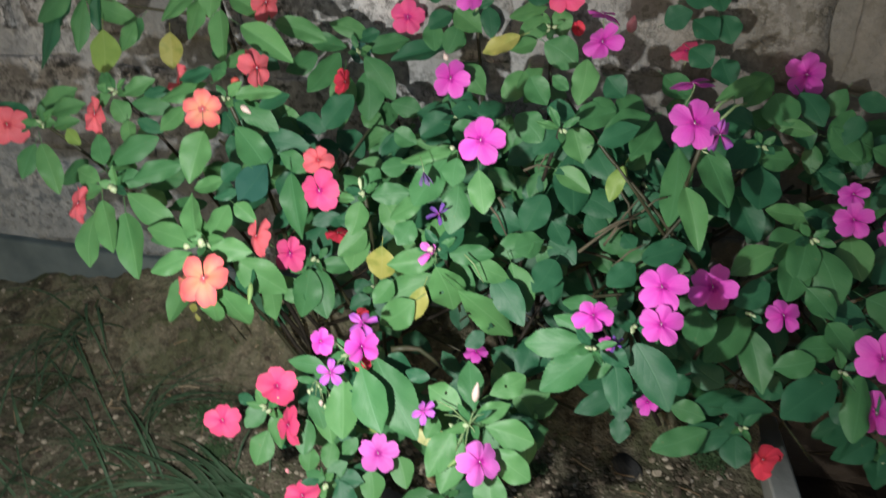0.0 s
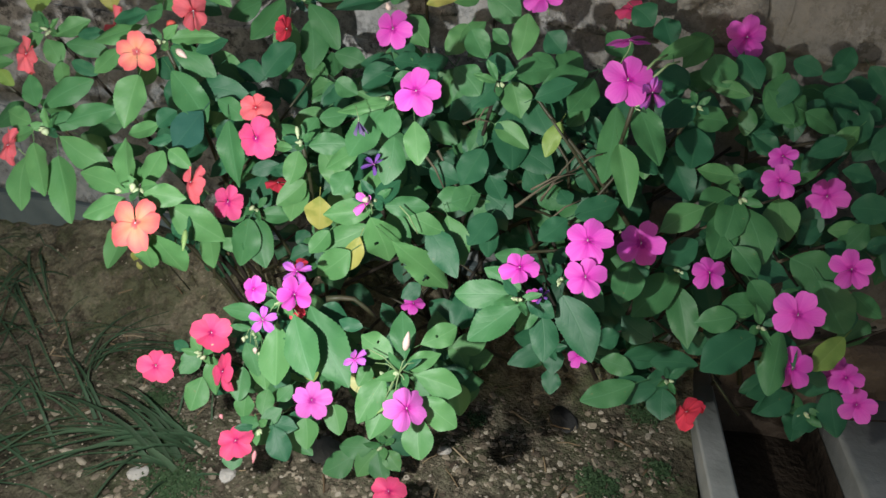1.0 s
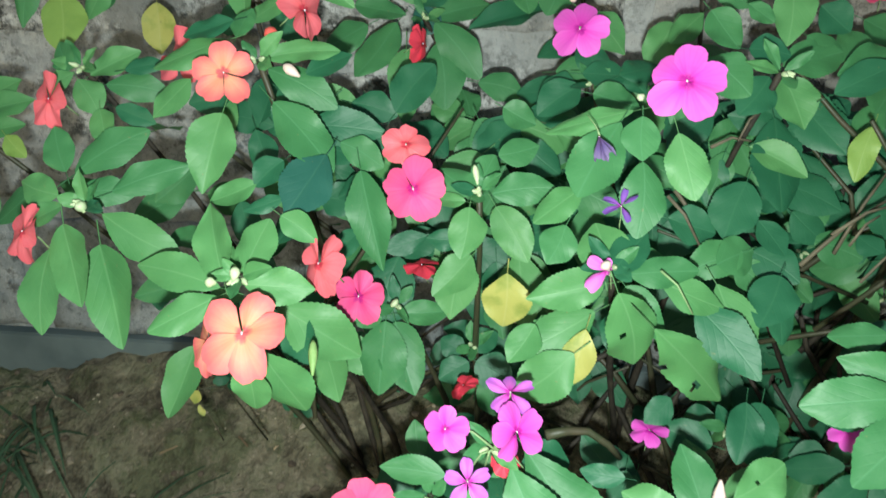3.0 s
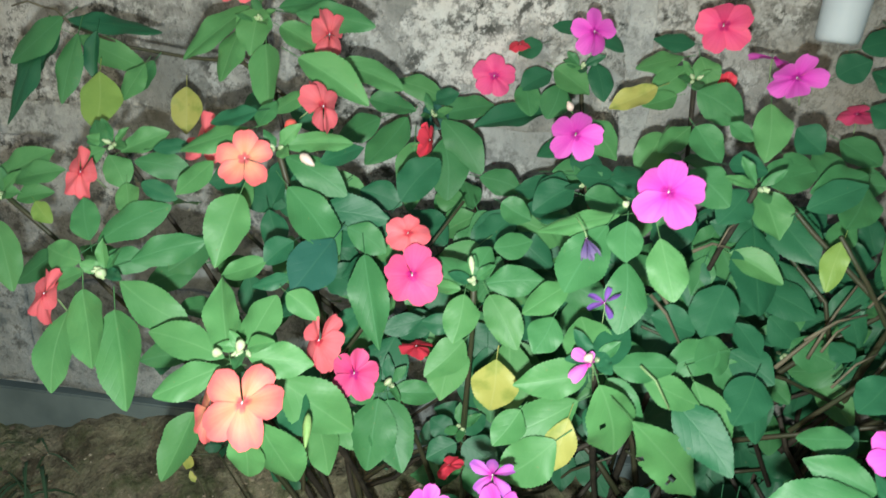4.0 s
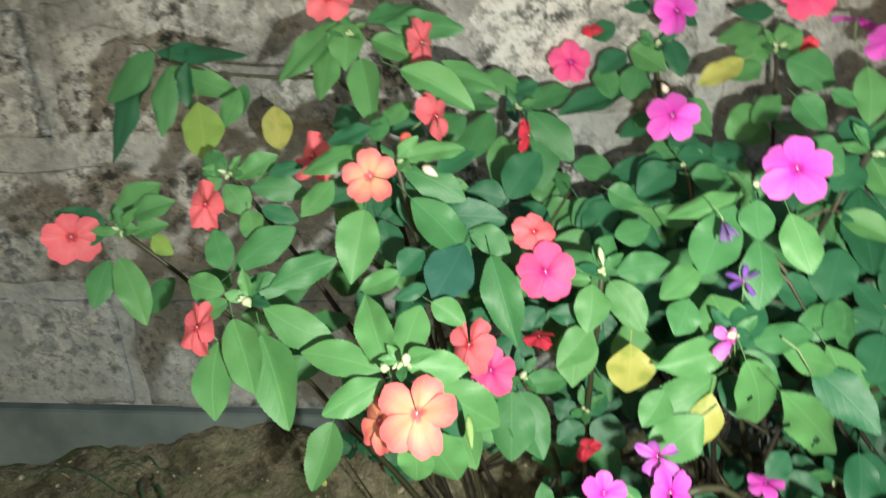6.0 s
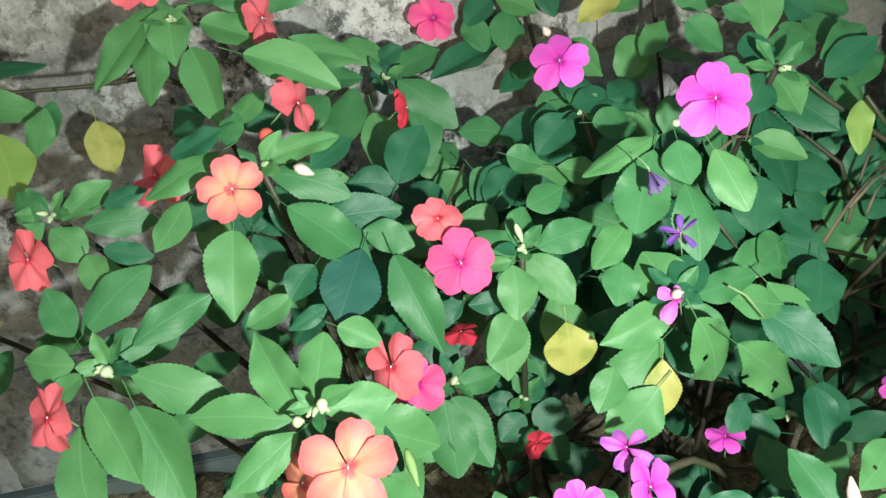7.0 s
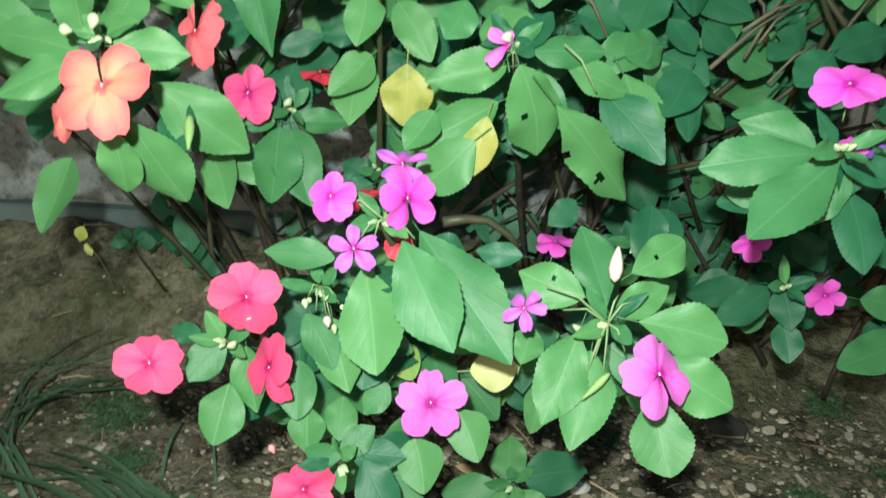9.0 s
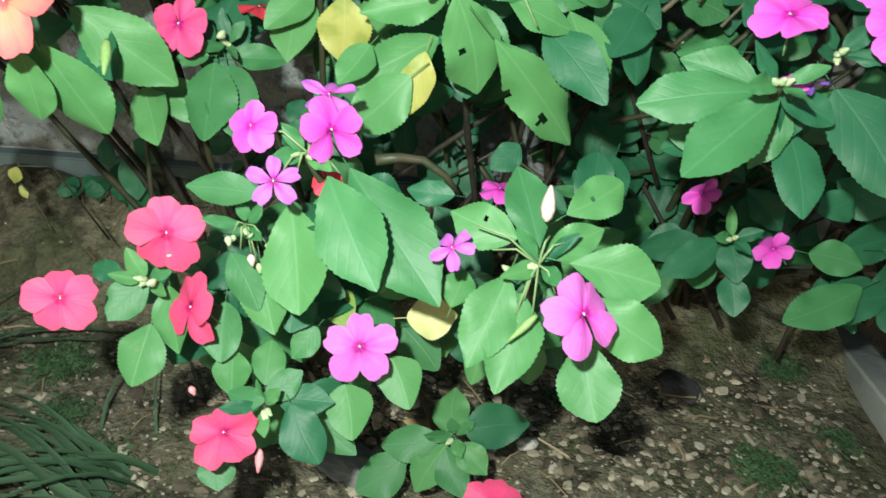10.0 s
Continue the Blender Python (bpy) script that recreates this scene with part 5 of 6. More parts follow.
leaf(magenta_right, (0.211, 0.471, 0.406), (0.182, 0.477, 0.413), 0.022)
leaf(magenta_right, (0.224, 0.529, 0.431), (0.186, 0.506, 0.417), 0.017, 'fresh')
leaf(magenta_right, (0.229, 0.541, 0.431), (0.210, 0.513, 0.411), 0.025)
leaf(magenta_right, (0.235, 0.524, 0.419), (0.249, 0.500, 0.399), 0.032)
leaf(magenta_right, (0.258, 0.532, 0.419), (0.278, 0.509, 0.399), 0.025, 'dark')
leaf(magenta_right, (0.270, 0.497, 0.394), (0.237, 0.499, 0.399), 0.015, 'fresh')
leaf(magenta_right, (0.236, 0.393, 0.331), (0.205, 0.371, 0.317), 0.023, 'fresh')
leaf(magenta_right, (0.235, 0.380, 0.305), (0.209, 0.361, 0.293), 0.023, 'dark')
leaf(magenta_right, (0.228, 0.383, 0.267), (0.193, 0.346, 0.244), 0.030)
leaf(magenta_right, (0.183, 0.360, 0.288), (0.178, 0.330, 0.267), 0.027)
leaf(magenta_right, (0.229, 0.383, 0.255), (0.242, 0.343, 0.225), 0.026)
leaf(magenta_right, (0.215, 0.358, 0.211), (0.188, 0.370, 0.222), 0.026, 'dark')
leaf(magenta_right, (0.185, 0.345, 0.223), (0.166, 0.335, 0.218), 0.018, 'dark')
leaf(magenta_right, (0.240, 0.369, 0.211), (0.266, 0.364, 0.205), 0.021, 'dark')
leaf(magenta_right, (0.240, 0.373, 0.192), (0.192, 0.356, 0.185), 0.024, 'dark')
leaf(magenta_right, (0.219, 0.359, 0.186), (0.261, 0.365, 0.186), 0.021, 'dark')
leaf(magenta_right, (0.230, 0.356, 0.158), (0.185, 0.346, 0.155), 0.027, 'dark')
leaf(magenta_right, (0.249, 0.369, 0.171), (0.221, 0.351, 0.162), 0.020, 'dark')
leaf(magenta_right, (0.236, 0.359, 0.157), (0.237, 0.336, 0.141), 0.027, 'dark')
leaf(magenta_right, (0.125, 0.356, 0.322), (0.106, 0.338, 0.311), 0.022, 'dark')
leaf(magenta_right, (0.131, 0.369, 0.319), (0.165, 0.386, 0.328), 0.023)
leaf(magenta_right, (0.060, 0.362, 0.230), (0.049, 0.332, 0.211), 0.026, 'dark')
leaf(magenta_right, (0.039, 0.372, 0.190), (0.010, 0.378, 0.197), 0.024, 'dark')
leaf(magenta_right, (0.061, 0.372, 0.307), (0.047, 0.347, 0.290), 0.025)
leaf(magenta_right, (0.095, 0.429, 0.307), (0.122, 0.422, 0.299), 0.024)
leaf(magenta_right, (0.001, 0.393, 0.331), (0.027, 0.389, 0.326), 0.023)
leaf(magenta_right, (-0.026, 0.381, 0.304), (0.000, 0.389, 0.307), 0.022)
leaf(magenta_right, (0.026, 0.371, 0.313), (0.049, 0.382, 0.319), 0.023)
leaf(magenta_right, (0.052, 0.403, 0.308), (0.077, 0.390, 0.296), 0.025, 'dark')
leaf(magenta_right, (0.082, 0.438, 0.321), (0.100, 0.426, 0.309), 0.023, 'dark')
leaf(magenta_right, (0.120, 0.512, 0.310), (0.145, 0.501, 0.300), 0.026, 'dark')
leaf(magenta_right, (0.095, 0.278, 0.295), (0.051, 0.270, 0.292), 0.023, 'broad')
leaf(magenta_right, (0.098, 0.285, 0.295), (0.068, 0.293, 0.304), 0.017)
leaf(magenta_right, (0.111, 0.283, 0.289), (0.100, 0.270, 0.266), 0.015)
leaf(magenta_right, (0.115, 0.287, 0.296), (0.113, 0.276, 0.277), 0.016, 'dark')
leaf(magenta_right, (0.104, 0.273, 0.297), (0.066, 0.249, 0.269), 0.024, 'broad')
leaf(magenta_right, (0.116, 0.285, 0.276), (0.123, 0.263, 0.248), 0.023)
leaf(magenta_right, (0.130, 0.285, 0.296), (0.157, 0.257, 0.261), 0.031)
leaf(magenta_right, (0.104, 0.274, 0.295), (0.125, 0.267, 0.288), 0.015)
leaf(magenta_right, (0.100, 0.324, 0.300), (0.073, 0.322, 0.299), 0.014)
leaf(magenta_right, (0.127, 0.361, 0.183), (0.094, 0.343, 0.169), 0.020, 'dark')
leaf(magenta_right, (0.131, 0.355, 0.186), (0.134, 0.337, 0.171), 0.019, 'dark')
leaf(magenta_right, (0.175, 0.352, 0.184), (0.204, 0.348, 0.180), 0.020)
leaf(magenta_right, (0.209, 0.349, 0.166), (0.164, 0.330, 0.152), 0.025)
leaf(magenta_right, (0.132, 0.346, 0.169), (0.134, 0.329, 0.154), 0.018, 'dark')
shoot(magenta_right, (0.098, 0.263, 0.302))
flower(magenta_right, (0.096, 0.266, 0.328), (-0.401, -0.510, 0.761), 0.0151, 'magenta', 36)
flower(magenta_right, (0.155, 0.352, 0.185), (-0.587, -0.423, 0.691), 0.0125, 'magenta', 70)
flower(magenta_right, (0.115, 0.373, 0.207), (-0.523, -0.346, 0.779), 0.0124, 'magenta', 48)
flower(magenta_right, (0.115, 0.273, 0.301), (-0.378, -0.308, 0.873), 0.0076, 'violet', 40)
flower(magenta_right, (-0.002, 0.359, 0.207), (-0.094, -0.134, 0.987), 0.0122, 'magenta', 54)
flower(magenta_right, (0.154, 0.387, 0.433), (-0.106, -0.913, 0.393), 0.0216, 'magenta', 70)
flower(magenta_right, (0.152, 0.423, 0.452), (-0.203, 0.047, 0.978), 0.0179, 'magenta', 24)
flower(magenta_right, (0.267, 0.565, 0.427), (0.156, -0.944, 0.291), 0.0224, 'magenta', 65)
flower(magenta_right, (0.141, 0.289, 0.345), (-0.104, -0.759, 0.643), 0.0190, 'magenta', 66)
flower(magenta_right, (0.143, 0.270, 0.326), (-0.052, -0.918, 0.392), 0.0160, 'magenta', 7)
flower(magenta_right, (0.186, 0.347, 0.315), (-0.140, -0.857, 0.497), 0.0208, 'magenta', 0)
flower(magenta_right, (0.248, 0.366, 0.285), (0.247, -0.781, 0.574), 0.0159, 'magenta', 69)
shoot(magenta_right, (0.127, 0.287, 0.310))
shoot(magenta_right, (0.078, 0.450, 0.301))
shoot(magenta_right, (0.130, 0.492, 0.332))
shoot(magenta_right, (0.050, 0.383, 0.196))
flower(magenta_right, (0.258, 0.340, 0.151), (-0.75, -0.15, 0.6), 0.0175, 'red', 36)
flower(magenta_right, (0.108, 0.273, 0.301), (-0.113, -0.286, 0.951), 0.0067, 'magenta', 14)
shoot(magenta_right, (0.162, 0.390, 0.413))
shoot(magenta_right, (0.221, 0.463, 0.390))
shoot(magenta_right, (0.224, 0.374, 0.278))
shoot(magenta_right, (0.237, 0.354, 0.172))
shoot(magenta_right, (0.128, 0.345, 0.193))
flower(magenta_right, (0.174, 0.392, 0.424), (0.640, -0.744, 0.192), 0.0149, 'violetpink', 70)
bud(magenta_right, (0.163, 0.392, 0.435), (0.181, 0.406, 0.450), 0.0035, 'stalk')
bud(magenta_right, (0.173, 0.394, 0.435), (0.191, 0.405, 0.446), 0.0030, 'stalk')

# far right
leaf(far_right, (0.302, 0.550, 0.366), (0.381, 0.574, 0.375), 0.038)
leaf(far_right, (0.363, 0.565, 0.374), (0.402, 0.578, 0.389), 0.029, 'dark')
leaf(far_right, (0.384, 0.568, 0.344), (0.351, 0.531, 0.320), 0.034)
leaf(far_right, (0.349, 0.520, 0.334), (0.330, 0.494, 0.317), 0.023, 'mid')
leaf(far_right, (0.320, 0.555, 0.365), (0.293, 0.536, 0.353), 0.020, 'dark')
leaf(far_right, (0.259, 0.426, 0.347), (0.230, 0.426, 0.350), 0.019, 'fresh')
leaf(far_right, (0.261, 0.424, 0.331), (0.237, 0.400, 0.316), 0.032)
leaf(far_right, (0.264, 0.420, 0.331), (0.258, 0.386, 0.307), 0.027)
leaf(far_right, (0.261, 0.414, 0.320), (0.251, 0.378, 0.294), 0.028)
leaf(far_right, (0.272, 0.415, 0.324), (0.291, 0.380, 0.297), 0.030)
leaf(far_right, (0.305, 0.445, 0.325), (0.315, 0.415, 0.302), 0.031, 'fresh')
leaf(far_right, (0.266, 0.387, 0.301), (0.286, 0.369, 0.286), 0.022, 'mid')
leaf(far_right, (0.286, 0.388, 0.283), (0.316, 0.386, 0.279), 0.020)
leaf(far_right, (0.318, 0.402, 0.289), (0.358, 0.388, 0.274), 0.035)
leaf(far_right, (0.339, 0.384, 0.282), (0.360, 0.352, 0.257), 0.038)
leaf(far_right, (0.278, 0.355, 0.290), (0.300, 0.335, 0.274), 0.024)
leaf(far_right, (0.269, 0.330, 0.271), (0.240, 0.320, 0.266), 0.021)
leaf(far_right, (0.287, 0.342, 0.277), (0.259, 0.336, 0.276), 0.021)
leaf(far_right, (0.286, 0.327, 0.257), (0.248, 0.296, 0.239), 0.032)
leaf(far_right, (0.311, 0.346, 0.252), (0.305, 0.302, 0.222), 0.022)
leaf(far_right, (0.369, 0.366, 0.241), (0.345, 0.338, 0.224), 0.021, 'yellowgreen')
leaf(far_right, (0.334, 0.354, 0.206), (0.365, 0.346, 0.198), 0.025, 'dark')
leaf(far_right, (0.369, 0.348, 0.177), (0.344, 0.328, 0.166), 0.023)
leaf(far_right, (0.339, 0.346, 0.187), (0.313, 0.327, 0.177), 0.022, 'dark')
leaf(far_right, (0.371, 0.356, 0.193), (0.377, 0.324, 0.171), 0.025, 'dark')
leaf(far_right, (0.365, 0.377, 0.280), (0.388, 0.364, 0.268), 0.018)
flower(far_right, (0.308, 0.317, 0.290), (-0.328, -0.787, 0.523), 0.0206, 'magenta', 66)
flower(far_right, (0.324, 0.330, 0.229), (0.030, -0.749, 0.662), 0.0193, 'magenta', 28)
flower(far_right, (0.377, 0.352, 0.210), (-0.392, -0.489, 0.780), 0.0152, 'magenta', 32)
flower(far_right, (0.291, 0.408, 0.357), (-0.148, -0.795, 0.588), 0.0161, 'magenta', 37)
flower(far_right, (0.299, 0.449, 0.361), (-0.329, -0.680, 0.655), 0.0135, 'magenta', 18)
flower(far_right, (0.349, 0.459, 0.324), (-0.607, -0.741, 0.289), 0.0190, 'magenta', 60)
flower(far_right, (0.351, 0.363, 0.310), (-0.014, -0.834, 0.551), 0.0174, 'magenta', 36)
flower(far_right, (0.374, 0.361, 0.207), (0.099, -0.730, 0.676), 0.0171, 'magenta', 64)
flower(far_right, (0.389, 0.341, 0.192), (-0.512, -0.676, 0.530), 0.0159, 'magenta', 38)
shoot(far_right, (0.351, 0.342, 0.172))
shoot(far_right, (0.266, 0.415, 0.333))
shoot(far_right, (0.284, 0.562, 0.384))
shoot(far_right, (0.286, 0.321, 0.271))
bud(far_right, (0.218, 0.401, 0.288), (0.321, 0.449, 0.331), 0.0039, 'twig')
bud(far_right, (0.316, 0.445, 0.252), (0.389, 0.475, 0.276), 0.0047, 'twig')
bud(far_right, (0.297, 0.555, 0.305), (0.398, 0.592, 0.332), 0.0057, 'twig')
bud(far_right, (0.240, 0.542, 0.395), (0.246, 0.536, 0.384), 0.0075, 'bud')


def fill(parent, count, centre, radii, seed, size=(0.034, 0.05), shade=0.45):
    """Older leaves deeper in the bed, on short side shoots; shade is the share painted dark green for the shade there.
    """
    rnd = random.Random(seed)
    for _ in range(count):
        while True:
            q = Vector((rnd.uniform(-1, 1), rnd.uniform(-1, 1), rnd.uniform(-1, 1)))
            if q.length < 1:
                break
        p = Vector(centre) + Vector((q.x * radii[0], q.y * radii[1], q.z * radii[2]))
        a = rnd.uniform(0, 2 * math.pi)
        d = Vector((math.cos(a), 0.45 * math.sin(a) - 0.2, 0.75 * math.sin(a) - 0.35)).normalized()
        ln = rnd.uniform(*size)
        tone = rnd.random()
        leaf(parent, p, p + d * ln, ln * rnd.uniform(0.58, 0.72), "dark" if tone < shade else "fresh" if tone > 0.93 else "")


def twigs(parent, count, centre, radii, seed):
    """Thin bare stems that cross inside the bed."""
    rnd = random.Random(seed)
    for _ in range(count):
        p = Vector(centre) + Vector((rnd.uniform(-1, 1) * radii[0], rnd.uniform(-1, 1) * radii[1], rnd.uniform(-1, 1) * radii[2]))
        d = Vector((rnd.uniform(-0.7, 0.9), rnd.uniform(-0.3, 0.3), rnd.uniform(0.2, 1.0))).normalized() * rnd.uniform(0.04, 0.11)
        side = Vector((rnd.uniform(-1, 1), rnd.uniform(-1, 1), 0)) * 0.008
        r = rnd.uniform(0.0011, 0.0024)
        bm = bmesh.new()
        tube(bm, [p - d, p - d * 0.3 + side, p + d * 0.35 - side * 0.4, p + d], [r * 1.2, r, r * 0.9, r * 0.7], 6)
        part("stem", finish("stem", bm, STEM_MAT if rnd.random() < 0.5 else WOOD_MAT), parent)


# inner leaves mostly dark green: shade among the plants put into their colour
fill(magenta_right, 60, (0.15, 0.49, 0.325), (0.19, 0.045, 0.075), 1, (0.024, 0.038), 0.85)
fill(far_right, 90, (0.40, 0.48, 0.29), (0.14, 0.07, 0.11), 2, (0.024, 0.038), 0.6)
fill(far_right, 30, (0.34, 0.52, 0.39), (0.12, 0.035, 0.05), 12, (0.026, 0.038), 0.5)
twigs(magenta_back, 8, (0.13, 0.43, 0.30), (0.1, 0.03, 0.06), 25)
twigs(magenta_right, 34, (0.12, 0.51, 0.18), (0.16, 0.05, 0.10), 21)
twigs(far_right, 16, (0.33, 0.5, 0.18), (0.1, 0.05, 0.12), 22)
twigs(rose, 10, (-0.08, 0.47, 0.16), (0.08, 0.04, 0.10), 23)
twigs(orange, 8, (-0.2, 0.47, 0.2), (0.06, 0.05, 0.12), 24)
for tip in ((0.04, 0.53, 0.24), (0.12, 0.52, 0.26), (0.19, 0.53, 0.22), (0.24, 0.54, 0.2)):
    shoot(shade_side, tip)
# all dark green: the dimness low before the wall is painted into the leaves
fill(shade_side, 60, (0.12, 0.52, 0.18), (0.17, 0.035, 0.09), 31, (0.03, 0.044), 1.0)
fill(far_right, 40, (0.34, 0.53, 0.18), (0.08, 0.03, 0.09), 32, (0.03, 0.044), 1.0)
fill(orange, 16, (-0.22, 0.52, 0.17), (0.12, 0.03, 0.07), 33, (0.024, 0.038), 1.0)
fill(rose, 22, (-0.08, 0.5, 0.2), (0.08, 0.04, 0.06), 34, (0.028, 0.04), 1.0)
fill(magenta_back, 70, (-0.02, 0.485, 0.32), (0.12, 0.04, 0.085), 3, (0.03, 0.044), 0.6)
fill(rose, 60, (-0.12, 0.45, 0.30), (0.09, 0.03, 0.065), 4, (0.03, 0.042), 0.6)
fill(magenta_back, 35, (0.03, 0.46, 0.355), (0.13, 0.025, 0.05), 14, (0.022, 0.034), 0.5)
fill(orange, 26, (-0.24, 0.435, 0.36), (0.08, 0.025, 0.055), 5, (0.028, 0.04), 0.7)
fill(magenta_front, 50, (0.0, 0.35, 0.15), (0.06, 0.03, 0.04), 6, (0.025, 0.038))
fill(rose_front, 40, (-0.12, 0.34, 0.15), (0.06, 0.03, 0.04), 7, (0.022, 0.034))


# ---- wall blocks: courses between wide flush mortar bands
COURSES = [(0.110, 0.235), (0.258, 0.374), (0.409, 0.528), (0.556, 0.675), (0.70, 0.82), (0.85, 0.97), (1.0, 1.12), (1.15, 1.27), (1.3, 1.42)]


def block_mesh(k, high):
    bm = box_bm(-0.139, 0.139, 0.0, 0.03, 0.0, high, 0.0, 0.0, 14, k)
    for v in bm.verts:
        v.co += noise.noise_vector(v.co * 22 + Vector((k * 3.1, 0, k))) * 0.005 + noise.noise_vector(v.co * 70 + Vector((k, 2, k))) * 0.0025
    return finish("block", bm, WALL_MAT)


for row, (z0, z1) in enumerate(COURSES):
    shapes = [block_mesh(4 * row + k, z1 - z0) for k in range(4)]
    first = (-0.582, -0.45, -0.606)[row % 3] - 0.9 + 0.15
    for col in range(11):
        part("block", shapes[(row + col * 3) % 4], wall, pose(first + 0.30 * col, WALL_Y - pick.uniform(0.002, 0.0045), z0, 0, 0, pick.uniform(-0.3, 0.3)))

# ---- loose matter on the soil
def scatter(count, seed, maker, x0=-0.75, x1=0.268, y0=0.12, y1=0.57):
    rnd = random.Random(seed)
    verts, faces = [], []
    for _ in range(count):
        x, y = rnd.uniform(x0, x1), rnd.uniform(y0, y1)
        if y > 0.47 and rnd.random() < 0.75:
            continue
        maker(rnd, x, y, verts, faces)
    me = bpy.data.meshes.new("scatter")
    me.from_pydata(verts, [], faces)
    return me


ICO = bmesh.new()
bmesh.ops.create_icosphere(ICO, subdivisions=1, radius=1.0)
ICO.verts.ensure_lookup_table()
ICO_V = [v.co.copy() for v in ICO.verts]
ICO_F = [tuple(v.index for v in f.verts) for f in ICO.faces]
ICO.free()


def pebble(rnd, x, y, verts, faces):
    r = 0.0011 + 0.0048 * rnd.random() ** 4
    z = ground_height(x, y) + r * 0.15
    e = Euler((rnd.uniform(-0.4, 0.4), rnd.uniform(-0.4, 0.4), rnd.uniform(0, 6.3)))
    n0 = len(verts)
    sx, sy, sz = rnd.uniform(0.8, 1.5), rnd.uniform(0.7, 1.1), rnd.uniform(0.4, 0.75)
    for v in ICO_V:
        w = v * rnd.uniform(0.68, 1.18)
        w = Vector((w.x * sx, w.y * sy, w.z * sz)) * r
        w.rotate(e)
        verts.append((x + w.x, y + w.y, z + w.z))
    faces.extend(tuple(n0 + i for i in f) for f in ICO_F)


def flake(rnd, x, y, verts, faces, size=0.0):
    """A flat broken chip with five or six sides."""
    r, a0, n0, n = size or 0.001 + 0.0024 * rnd.random() ** 3, rnd.uniform(0, 6.3), len(verts), rnd.choice((5, 6, 7))
    z = 0.0 if size else ground_height(x, y) + 0.0006
    tx, ty, thick = rnd.uniform(-0.3, 0.3), rnd.uniform(-0.3, 0.3), r * rnd.uniform(0.3, 0.6)
    for top, shrink in ((0.0, 1.0), (thick, 0.8)):
        for k in range(n):
            a, q = a0 + 6.283 * k / n, r * shrink * (0.7 + 0.3 * ((k * 37 + n0) % 5) / 4)
            dx, dy = math.cos(a) * q * 1.2, math.sin(a) * q * 0.85
            verts.append((x + dx, y + dy, z + top + tx * dx + ty * dy))
    for k in range(n):
        faces.append((n0 + k, n0 + (k + 1) % n, n0 + n + (k + 1) % n, n0 + n + k))
    faces.append(tuple(n0 + n + k for k in range(n)))


def straw(rnd, x, y, verts, faces):
    ln, w, a = rnd.uniform(0.006, 0.03), rnd.uniform(0.0005, 0.0012), rnd.uniform(0, 6.3)
    z = ground_height(x, y) + 0.0025
    dx, dy = math.cos(a) * ln, math.sin(a) * ln
    px, py = -math.sin(a) * w, math.cos(a) * w
    n0 = len(verts)
    tilt = rnd.uniform(-0.003, 0.006)
    for u, h in ((-0.5, 0.0), (0.0, 0.0015), (0.5, tilt)):
        verts.extend([(x + dx * u + px, y + dy * u + py, z + h), (x + dx * u, y + dy * u, z + h + w), (x + dx * u - px, y + dy * u - py, z + h)])
    for k in (0, 3):
        faces.extend([(n0 + k, n0 + k + 1, n0 + k + 4, n0 + k + 3), (n0 + k + 1, n0 + k + 2, n0 + k + 5, n0 + k + 4)])


peb = scatter(6500, 3, pebble)
peb.materials.append(PEBBLE_MAT)
# flat pale chips that lie singly over the bare soil
chip_rnd = random.Random(19)
CHIPS = []
for _ in range(10):
    verts, faces = [], []
    flake(chip_rnd, 0.0, 0.0, verts, faces, 1.0)
    chip = bpy.data.meshes.new("gravel_chip")
    chip.from_pydata(verts, [], faces)
    chip.materials.append(CHIP_MAT)
    CHIPS.append(chip)
for _ in range(290):
    x, y, r = chip_rnd.uniform(-0.12, 0.27), chip_rnd.uniform(0.255, 0.46), 0.0026 + 0.0044 * chip_rnd.random() ** 1.8
    part("gravel_chip", chip_rnd.choice(CHIPS), ground, pose(x, y, ground_height(x, y) - 0.0003, chip_rnd.uniform(-14, 14), chip_rnd.uniform(-14, 14), chip_rnd.uniform(0, 360)) @ Matrix.Diagonal((r, r, r, 1)))
near = scatter(2600, 6, flake, -0.3, 0.285, 0.24, 0.5)
near.materials.append(FLAKE_MAT)
tagged(new("fine_gravel", near), "fine pale broken gravel over the soil", "gravel", kind="stuff")
tagged(new("pebbles", peb), "small pale pebbles and grit strewn over soil", "pebbles", kind="stuff")
dry = scatter(260, 4, straw)
dry.materials.append(STRAW_MAT)
tagged(new("dry_litter", dry), "dry straw and leaf bits on the soil", "litter", kind="stuff")


def grass_blade(rnd, x, y, z, a, ln, w, verts, faces, bend):
    n0, n = len(verts), 6
    dx, dy = math.cos(a), math.sin(a)
    for k in range(n + 1):
        u = k / n
        r = ln * (u * 0.25 + bend * u * u)
        h = ln * (0.75 * u - (0.35 + 0.55 * bend) * u * u)
        ww = w * (1 - u) ** 0.6 + 0.0002
        for s, up in ((-1, 0.0), (0, -0.4 * ww), (1, 0.0)):
            verts.append((x + dx * r - dy * ww * s, y + dy * r + dx * ww * s, max(z + h + up, ground_height(x, y) + 0.002)))
    for k in range(n):
        for i in (0, 1):
            b = n0 + 3 * k + i
            faces.append((b, b + 1, b + 4, b + 3))


